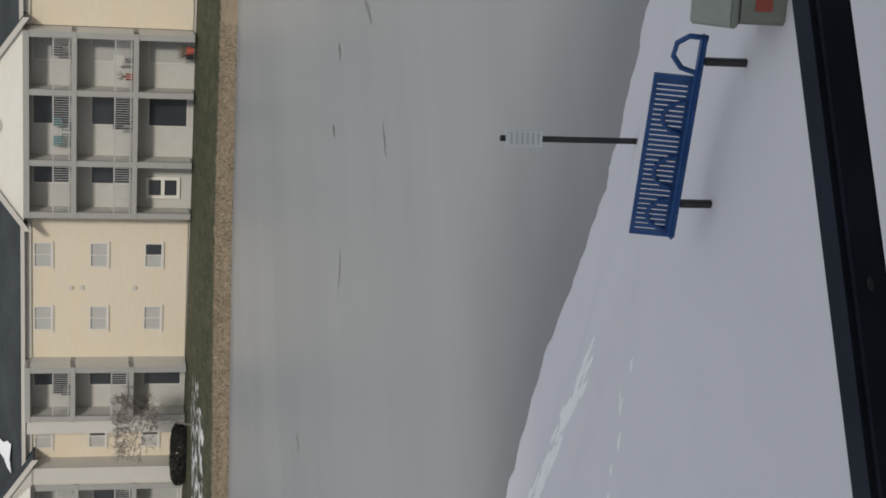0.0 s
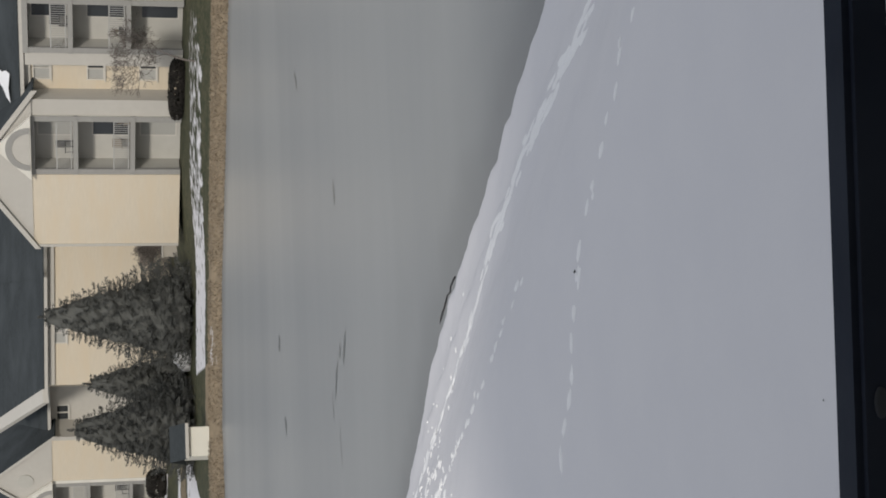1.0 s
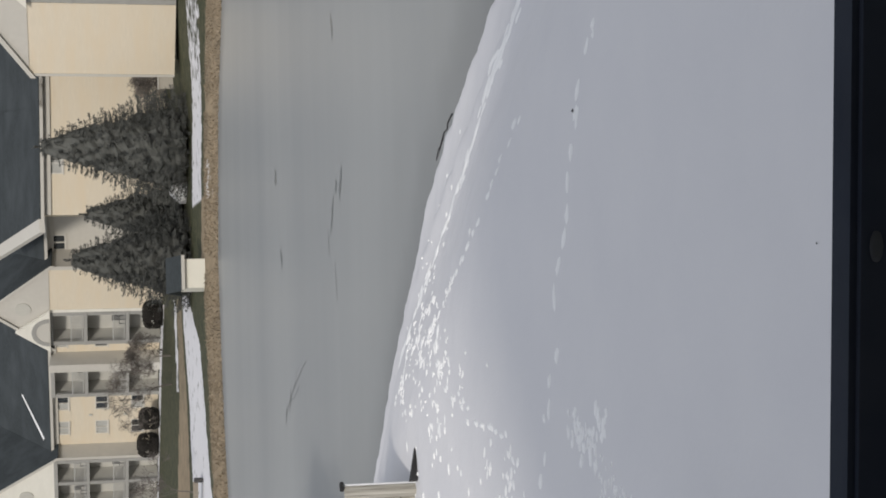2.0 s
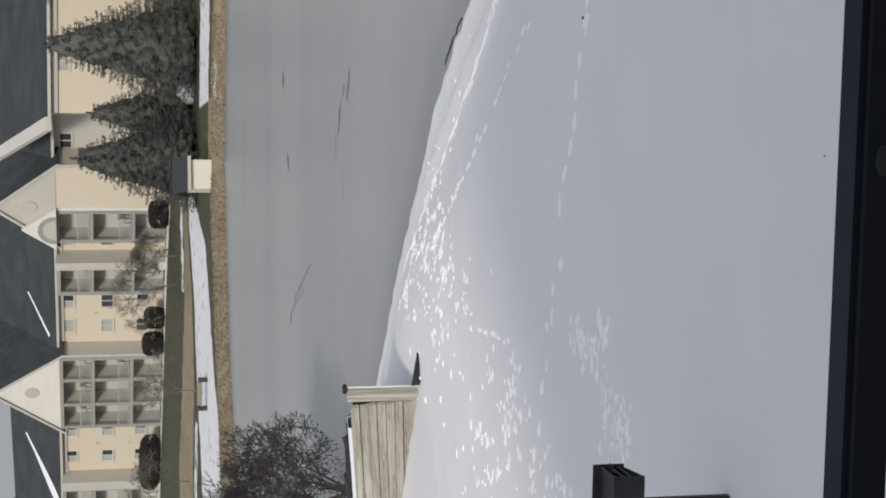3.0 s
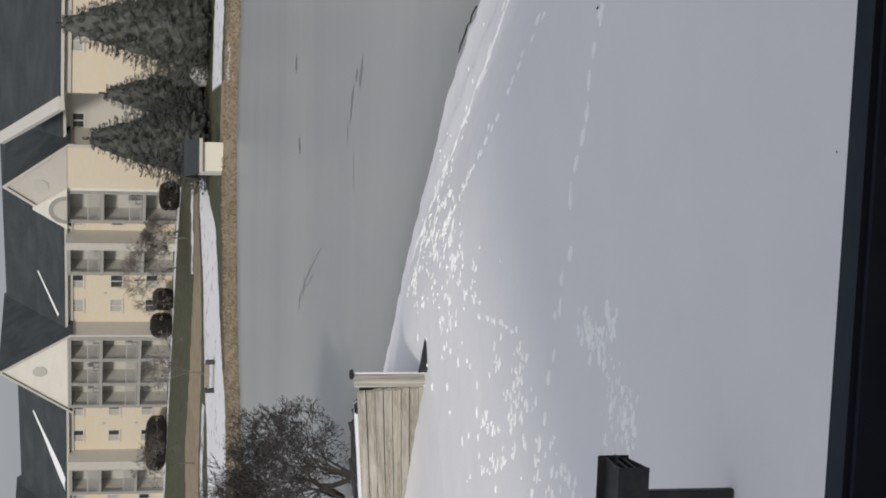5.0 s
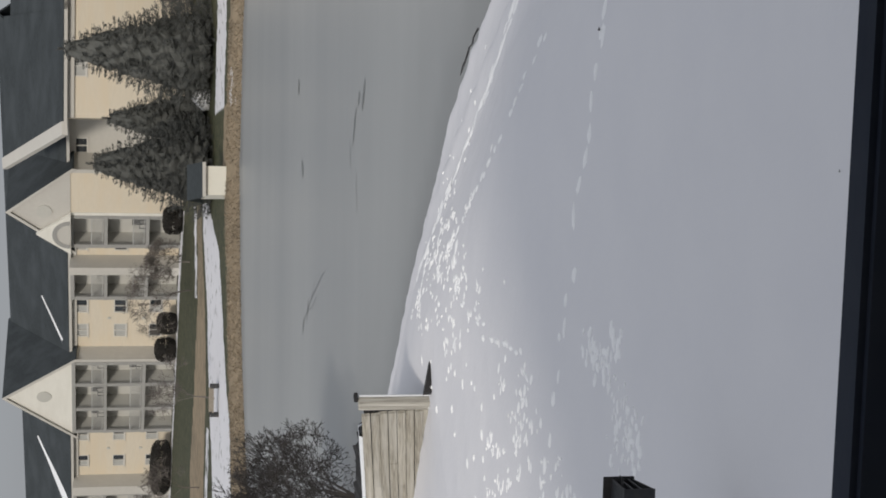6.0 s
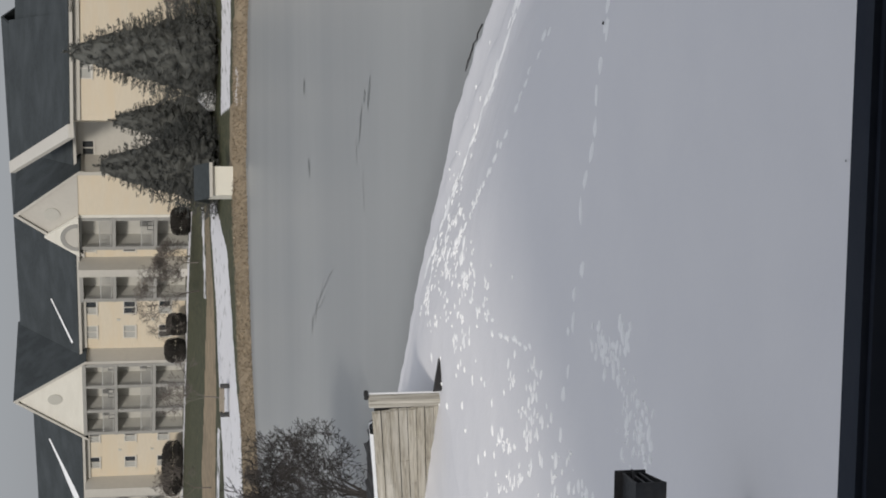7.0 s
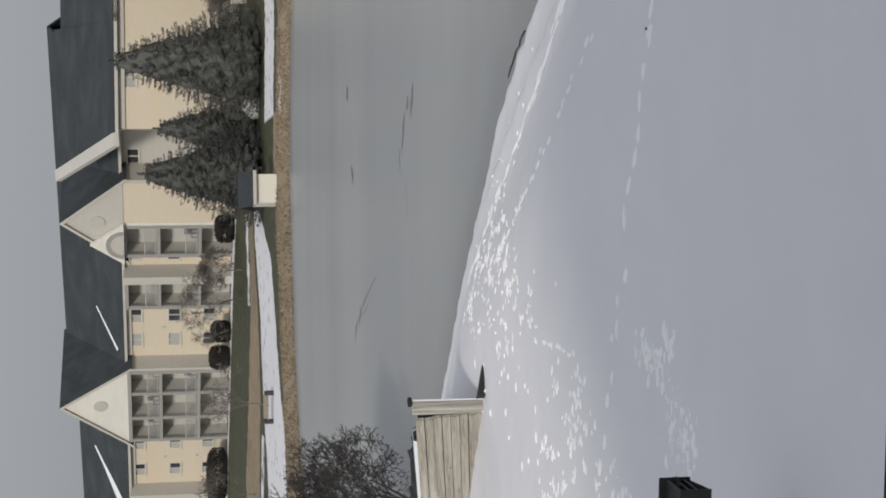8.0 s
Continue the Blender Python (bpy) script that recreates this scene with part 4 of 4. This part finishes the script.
# ---- dead grass along the far shore ----
def shore_grass():
    rng = np.random.default_rng(8)
    vs, fs = [], []
    pts = []
    shore = [p for p in LAKE if p[1] > 60]
    shore.sort()
    for (ax, ay), (bx, by) in zip(shore, shore[1:]):
        length = math.hypot(bx - ax, by - ay)
        if bx < -24 or ax > 46 or length > 20:
            continue
        n = int(length * 420)
        t = rng.random(n)
        off = rng.random(n) * 3.3 - 0.05
        nx, ny = -(by - ay) / length, (bx - ax) / length
        pts.append(np.stack([ax + (bx - ax) * t + nx * off, ay + (by - ay) * t + ny * off], -1))
    P = np.concatenate(pts)
    Z = height(P[:, 0], P[:, 1])
    for (x, y), z in zip(P, Z):
        h = rng.uniform(0.05, 0.19)
        w = rng.uniform(0.015, 0.045)
        dx, dy = rng.uniform(-0.2, 0.2), rng.uniform(-0.2, 0.2)
        i = len(vs)
        a = rng.uniform(0, 3.14)
        cx, cy = math.cos(a) * w, math.sin(a) * w
        z = max(z, WATER) - 0.03
        vs.extend([(x - cx, y - cy, z), (x + cx, y + cy, z), (x + dx, y + dy, z + h), (x - cy, y + cx, z)])
        fs.extend([(i, i + 1, i + 2), (i + 1, i + 3, i + 2), (i + 3, i, i + 2)])
    ob = mesh_of("dead_grass", vs, fs, M_REED)
    tagged(ob, "strip of tan dead grass along the far shore", "grass", kind="stuff")


shore_grass()


# ---- footprints and broken snow, cracks in the ice ----
def crumb(vs, fs, x, y, z, rx, ry, h, turn, rng):
    """A low rounded lump of broken snow."""
    i = len(vs)
    n = 8
    c, s = math.cos(turn), math.sin(turn)
    rs = [rng.uniform(0.7, 1.25) for k in range(n)]
    for ring, up in ((1.0, -0.012), (0.62, h * 0.7)):
        for k in range(n):
            a = 2 * math.pi * k / n
            px, py = math.cos(a) * rx * rs[k] * ring, math.sin(a) * ry * rs[k] * ring
            vs.append((x + px * c - py * s, y + px * s + py * c, z + up))
    vs.append((x, y, z + h))
    for k in range(n):
        j = (k + 1) % n
        fs.append((i + k, i + j, i + n + j, i + n + k))
        fs.append((i + n + k, i + n + j, i + 2 * n))


def footprints():
    rng = random.Random(4)
    vs, fs = [], []

    def put(x, y, size, h=0.025, turn=None):
        z = float(height([x], [y])[0])
        if turn is None:
            crumb(vs, fs, x, y, z, size * rng.uniform(0.6, 1.6), size * rng.uniform(0.3, 0.8), h * rng.uniform(0.2, 0.6), rng.uniform(-0.6, 0.3), rng)
        else:
            crumb(vs, fs, x, y, z, size * rng.uniform(0.8, 1.4), size * rng.uniform(0.4, 0.65), h * rng.uniform(0.3, 0.7), turn + rng.uniform(-0.15, 0.15), rng)

    def trail(ax, ay, bx, by, step, size, spread=0.05):
        n = int(math.hypot(bx - ax, by - ay) / step)
        for k in range(n):
            t = (k + rng.uniform(-0.2, 0.2)) / n
            side = 0.07 if k % 2 else -0.07
            put(ax + (bx - ax) * t + rng.uniform(-spread, spread), ay + (by - ay) * t + side * 0.6 + rng.uniform(-spread, spread), size, turn=math.atan2(by - ay, bx - ax))
            if rng.random() < 0.25:
                put(ax + (bx - ax) * t + rng.uniform(-0.15, 0.15), ay + (by - ay) * t + rng.uniform(-0.12, 0.12), size * 0.6)

    def patch(x, y, rx, ry, n, size):
        for k in range(n):
            put(x + rng.gauss(0, 0.5) * rx, y + rng.gauss(0, 0.5) * ry, size * rng.uniform(0.5, 1.4))

    def route(points, step, size, spread):
        for (ax, ay), (bx, by) in zip(points, points[1:]):
            trail(ax, ay, bx, by, step, size, spread)

    def scuffed(x, y, rx, ry, clumps, size):
        for k in range(clumps):
            cx, cy = x + rng.gauss(0, 0.5) * rx, y + rng.gauss(0, 0.5) * ry
            patch(cx, cy, size * rng.uniform(1.0, 3.0), size * rng.uniform(2.0, 5.0), rng.randint(2, 8), size * rng.uniform(0.5, 1.1))

    route([(4.1, 12.6), (2.6, 13.95), (1.79, 14.45), (0.89, 14.78), (0.35, 15.12), (-0.21, 15.14), (-0.79, 15.48), (-1.25, 15.62), (-1.98, 15.92), (-2.9, 16.3)], 0.31, 0.115, 0.03)
    route([(2.45, 16.7), (2.12, 17.16), (1.62, 17.94), (1.27, 18.64), (0.84, 19.86), (0.5, 20.7), (0.12, 21.1)], 0.27, 0.10, 0.09)
    route([(-0.1, 21.0), (-0.41, 20.78), (-0.69, 19.83), (-0.95, 19.0), (-1.05, 18.0), (-1.12, 17.2), (-1.4, 16.75), (-1.73, 17.0), (-2.3, 16.9)], 0.16, 0.085, 0.11)
    scuffed(-1.0, 14.2, 0.3, 0.45, 13, 0.085)
    scuffed(-1.55, 13.5, 0.4, 0.6, 14, 0.075)
    scuffed(-0.5, 22.8, 0.8, 2.2, 30, 0.07)
    scuffed(-0.5, 20.9, 0.8, 1.6, 14, 0.07)
    scuffed(-1.9, 16.9, 0.7, 0.9, 12, 0.07)
    scuffed(-2.3, 17.9, 0.5, 1.0, 6, 0.07)
    scuffed(-2.6, 15.2, 0.6, 1.4, 11, 0.075)
    scuffed(0.4, 22.8, 0.9, 2.2, 16, 0.06)
    def streaks(x, y, rx, ry, n, size):
        for k in range(n):
            put(x + rng.gauss(0, 0.5) * rx, y + rng.gauss(0, 0.5) * ry, size * rng.uniform(0.5, 1.5), 0.03, turn=rng.uniform(-0.25, 0.25))

    streaks(-2.3, 18.2, 1.1, 2.2, 22, 0.06)
    streaks(-1.2, 21.5, 1.4, 2.4, 40, 0.055)
    streaks(-3.1, 15.4, 0.7, 1.6, 26, 0.065)
    streaks(1.2, 24.6, 1.6, 1.6, 40, 0.05)
    ob = mesh_of("footprints", vs, fs, M_CRUMBS, None, True)
    tagged(ob, "trails of footprints and broken white snow", "footprints", kind="stuff")


def ice_cracks():
    rng = random.Random(9)
    vs, fs = [], []
    for x, y, length, w in ((5.54, 53.2, 0.8, 0.28), (3.93, 39.2, 1.1, 0.20), (3.93, 39.95, 0.5, 0.14), (3.25, 40.7, 1.3, 0.16), (1.5, 40.25, 1.4, 0.015), (2.6, 41.4, 1.0, 0.02),
                            (2.71, 52.0, 0.9, 0.22), (-1.9, 50.4, 1.1, 0.10), (-2.4, 51.5, 0.8, 0.14), (15.2, 30.5, 1.2, 0.05), (20.2, 35.5, 0.8, 0.14), (19.0, 31.4, 1.6, 0.10),
                            (18.7, 37.1, 0.7, 0.10), (8.1, 40.1, 1.0, 0.14), (14.9, 37.4, 1.2, 0.08), (13.0, 47.0, 1.0, 0.14)):
        a = rng.uniform(-0.25, 0.25)
        n = 7
        base = len(vs)
        length *= 0.75
        for k in range(n):
            t = k / (n - 1) - 0.5
            half = w * (1 - (2 * t) ** 2) * rng.uniform(0.6, 1.2) + 0.01
            jy = rng.uniform(-0.06, 0.06)
            for s in (-half, half):
                vs.append((x + t * length, y + t * length * a * 3 + s + jy, WATER + 0.006))
        for k in range(n - 1):
            b = base + 2 * k
            fs.append((b, b + 2, b + 3, b + 1))
    # one long forked crack
    for fork in (((-2.35, 51.5), (-1.9, 50.5), (-1.5, 49.5), (-1.1, 48.2), (-0.75, 47.1), (-0.6, 46.4)), ((-1.5, 49.5), (-1.2, 48.9), (-0.9, 48.7)), ((-1.9, 50.5), (-1.75, 49.3), (-1.4, 48.2))):
        for (ax, ay), (bx, by) in zip(fork, fork[1:]):
            base = len(vs)
            for px, py in ((ax, ay), (bx, by)):
                vs.extend([(px - 0.022, py, WATER + 0.005), (px + 0.022, py, WATER + 0.005)])
            fs.append((base, base + 1, base + 3, base + 2))
    ob = mesh_of("ice_cracks", vs, fs, M_CRACK)
    tagged(ob, "short dark cracks and thin spots in the pond ice", "cracks", kind="stuff")


def lit_crust():
    """Crust along the crest of the near bank, whitened to stand in for sunlight."""
    rng = random.Random(6)
    line = [(5.3, 15.9), (4.72, 17.56), (4.2, 18.94), (3.43, 20.87), (2.06, 22.88), (0.8, 24.73), (-0.4, 26.4)]
    vs, fs = [], []
    for (ax, ay), (bx, by) in zip(line, line[1:]):
        for k in range(26):
            t = rng.random()
            x = ax + (bx - ax) * t + rng.gauss(0, 0.07)
            y = ay + (by - ay) * t + rng.gauss(0, 0.07)
            a = math.atan2(by - ay, bx - ax) + rng.uniform(-0.15, 0.15)
            crumb(vs, fs, x, y, float(height([x], [y])[0]), rng.uniform(0.15, 0.42), rng.uniform(0.03, 0.08), rng.uniform(0.004, 0.013), a, rng)
    tagged(mesh_of("lit_crust", vs, fs, M_CRUMBS, None, True), "snow crust along the bank, whitened as if sunlit", "snow crust", kind="stuff")


footprints()
lit_crust()
ice_cracks()


# Dark forked line stands in for the shaded gap under the overhanging snow crust.
def crust_gap():
    rng = random.Random(3)
    x, y = 3.42, 26.38
    z = float(height([x], [y])[0])
    t = thing("crust_gap", pose(x, y, z + 0.06, 0, 0, 118), "thin dark line in place of the shaded gap under the shore crust", "branch")
    vs, fs = [], []
    p = Vector((-0.7, 0, 0.02))
    for k in range(9):
        q = p + Vector((0.16, rng.uniform(-0.05, 0.05), rng.uniform(-0.02, 0.025)))
        tube(vs, fs, p, q, 0.016 - 0.001 * k, 0.015 - 0.001 * k, 6)
        if k in (3, 5):
            tube(vs, fs, q, q + Vector((0.22, rng.choice((-0.14, 0.14)), 0.05)), 0.012, 0.005, 5)
        p = q
    mesh_of("gap_line", vs, fs, M_NEAR_BLACK, t)


def dead_leaf(x, y, size):
    z = float(height([x], [y])[0])
    t = thing("dead_leaf", pose(x, y, z + 0.01, 12, 8, 40), "small dark dead leaf on the snow", "leaf", "dead leaves")
    vs = [(c[0] * size, c[1] * size, c[2] * size) for c in ((-0.05, 0, 0.01), (-0.015, 0.032, 0.028), (0.05, 0.004, 0.014), (-0.01, -0.03, 0.03), (0, 0, 0.006), (0, 0, 0.0))]
    mesh_of("blade", vs, [(0, 4, 1), (1, 4, 2), (2, 4, 3), (3, 4, 0), (0, 1, 5), (1, 2, 5), (2, 3, 5), (3, 0, 5)], M_NEAR_BLACK, t)


crust_gap()
dead_leaf(2.12, 14.3, 0.6)
dead_leaf(0.53, 9.22, 0.25)


def snow_heap():
    x, y = 8.75, 91.6
    z = float(height([x], [y])[0])
    t = thing("snow_heap", pose(x, y, z), "heap of white snow between the spruces", "snow heap")
    bm = bmesh.new()
    bmesh.ops.create_icosphere(bm, subdivisions=3, radius=1.0)
    for v in bm.verts:
        v.co *= 0.85 + 0.3 * noise.noise(v.co * 1.7)
        v.co.x *= 0.75
        v.co.z = max(-0.05, v.co.z * 1.1)
    part("heap", bm, M_SNOWPATCH, t, "", True)


snow_heap()


# ---- blue bench, post, bin, grill on the lawn ----
def bench():
    t = thing("park_bench", pose(4.935, 9.88, -0.015, 0, 0, -47), "blue coated steel park bench standing in snow", "bench")
    L = 0.84
    part("seat", boxed(-L + 0.10, L + 0.02, -0.08, 0.0, 0.243, 0.288, 0.018), M_BLUE, t)
    back = new("backrest")
    back.parent = t
    back.matrix_local = pose(0, 0.01, 0.25, -12)
    x1 = L * 0.62
    part("frame", wall_with_holes(-L + 0.09, x1, 0, 0.035, 0, 0.31, [(-L + 0.13, x1 - 0.04, 0.05, 0.278)]), M_BLUE, back)
    n = 30
    for k in range(n):
        x = -L + 0.16 + (x1 + L - 0.22) * k / (n - 1)
        part("slat", boxed(x - 0.0125, x + 0.0125, 0.008, 0.028, 0.045, 0.282), M_BLUE, back)
    for cx in (-0.57, -0.23, 0.2):
        bent_tube("arch", [(cx + 0.12 * math.cos(math.pi * k / 14), 0.0, 0.05 + 0.15 * math.sin(math.pi * k / 14)) for k in range(15)], 0.018, M_BLUE, back)
    loop = [(L * 0.66, 0.0, 0.26), (L * 0.70, 0.02, 0.38), (L * 0.80, 0.03, 0.45), (L * 0.92, 0.02, 0.44), (L * 0.99, 0.0, 0.36), (L, -0.06, 0.24)]
    bent_tube("armrest", loop, 0.022, M_BLUE, t)
    for x in (-0.45, 0.66):
        part("leg", boxed(x - 0.026, x + 0.026, -0.075, -0.015, -0.25, 0.243, 0.008), M_IRON, t)


def marker_post():
    z = -1.17
    t = thing("marker_post", pose(7.45, 14.85, z, 0, 0, -27), "thin black post with a small white notice plate", "sign")
    part("post", boxed(-0.033, 0.033, -0.033, 0.033, -0.5, 1.38, 0.006), M_IRON, t)
    p = part("plate", boxed(-0.085, 0.085, -0.055, -0.037, 0.92, 1.33, 0.004), M_SIGN, t, "white notice plate")
    for k in range(6):
        part("print_bar", boxed(-0.065, 0.065, -0.060, -0.0555, 0.955 + 0.06 * k, 0.98 + 0.06 * k), M_INK, p)


def green_cabinet():
    t = thing("utility_cabinet", pose(5.76, 8.62, -0.13, 0, 0, -33), "grey-green steel utility cabinet with a red label in snow", "cabinet")
    part("body", boxed(-0.45, 0.45, -0.35, 0.35, 0.0, 0.44, 0.02), M_GREENBOX, t)
    part("lid", boxed(-0.48, 0.48, -0.38, 0.38, 0.442, 0.50, 0.015), M_GREENBOX, t)
    part("label_plate", boxed(-0.36, -0.24, -0.362, -0.352, 0.20, 0.32), M_RED, t, "small red label")


def grill():
    t = thing("park_grill", pose(-1.89, 10.85, 0, 0, 0, -6), "black steel park grill on a single post in snow", "grill")
    part("post", boxed(-0.034, 0.034, -0.034, 0.034, -0.3, 0.73, 0.006), M_IRON, t)
    part("collar", boxed(-0.055, 0.055, -0.055, 0.055, 0.655, 0.695, 0.006), M_IRON, t)
    xa, xb, d, z1, k = -0.34, 0.24, 0.155, 0.93, 0.010
    front, back = 0.70, 0.76
    bm = bmesh.new()
    box(bm, xa, xb, -d, -d + k, front, z1)
    box(bm, xa, xb, d - k, d, back, z1)
    part("firebox", bm, M_IRON, t)
    floor_plate = boxed(xa + 0.002, xb - 0.002, -d + k, d - k, 0, k)
    for v in floor_plate.verts:
        v.co.z += front + 0.004 + (back - front) * (v.co.y + d) / (2 * d)
    part("floor_plate", floor_plate, M_IRON, t)
    part("side_plate", boxed(xa, xa + k, -d + k, d - k, back, z1), M_IRON, t)
    part("back_plate", boxed(xa - 0.015, xb + 0.015, d + 0.002, d + 0.014, back - 0.01, z1 + 0.055, 0.003), M_IRON, t)
    for z in (z1 - 0.014, z1 - 0.075, z1 - 0.135):
        part("side_bar", boxed(xb - k, xb, -d + k, d - k, z, z + 0.014), M_IRON, t)
    n = 17
    for i in range(n):
        y = -d + 0.022 + i * (2 * d - 0.044) / (n - 1)
        part("grate_bar", boxed(xa + k, xb - k, y - 0.0065, y + 0.0065, z1 - 0.012, z1 - 0.002), M_IRON, t)
    bent_tube("handle", [(xb, -0.02, z1 - 0.03), (xb + 0.05, -0.02, z1 - 0.03), (xb + 0.05, 0.03, z1 - 0.03), (xb, 0.03, z1 - 0.03)], 0.009, M_IRON, t)


def low_box():
    x, y = 16.3, 96.8
    z = float(height([x], [y])[0])
    t = thing("utility_box", pose(x, y, z, 0, 0, -8), "low khaki utility box on the thawed lawn beside a spruce", "utility box")
    part("body", boxed(-0.75, 0.75, -0.4, 0.4, -0.1, 0.78, 0.02), M_CONCRETE, t)
    part("lid", boxed(-0.8, 0.8, -0.45, 0.45, 0.782, 0.86, 0.02), M_PALE, t)


bench()
low_box()
marker_post()
green_cabinet()
grill()
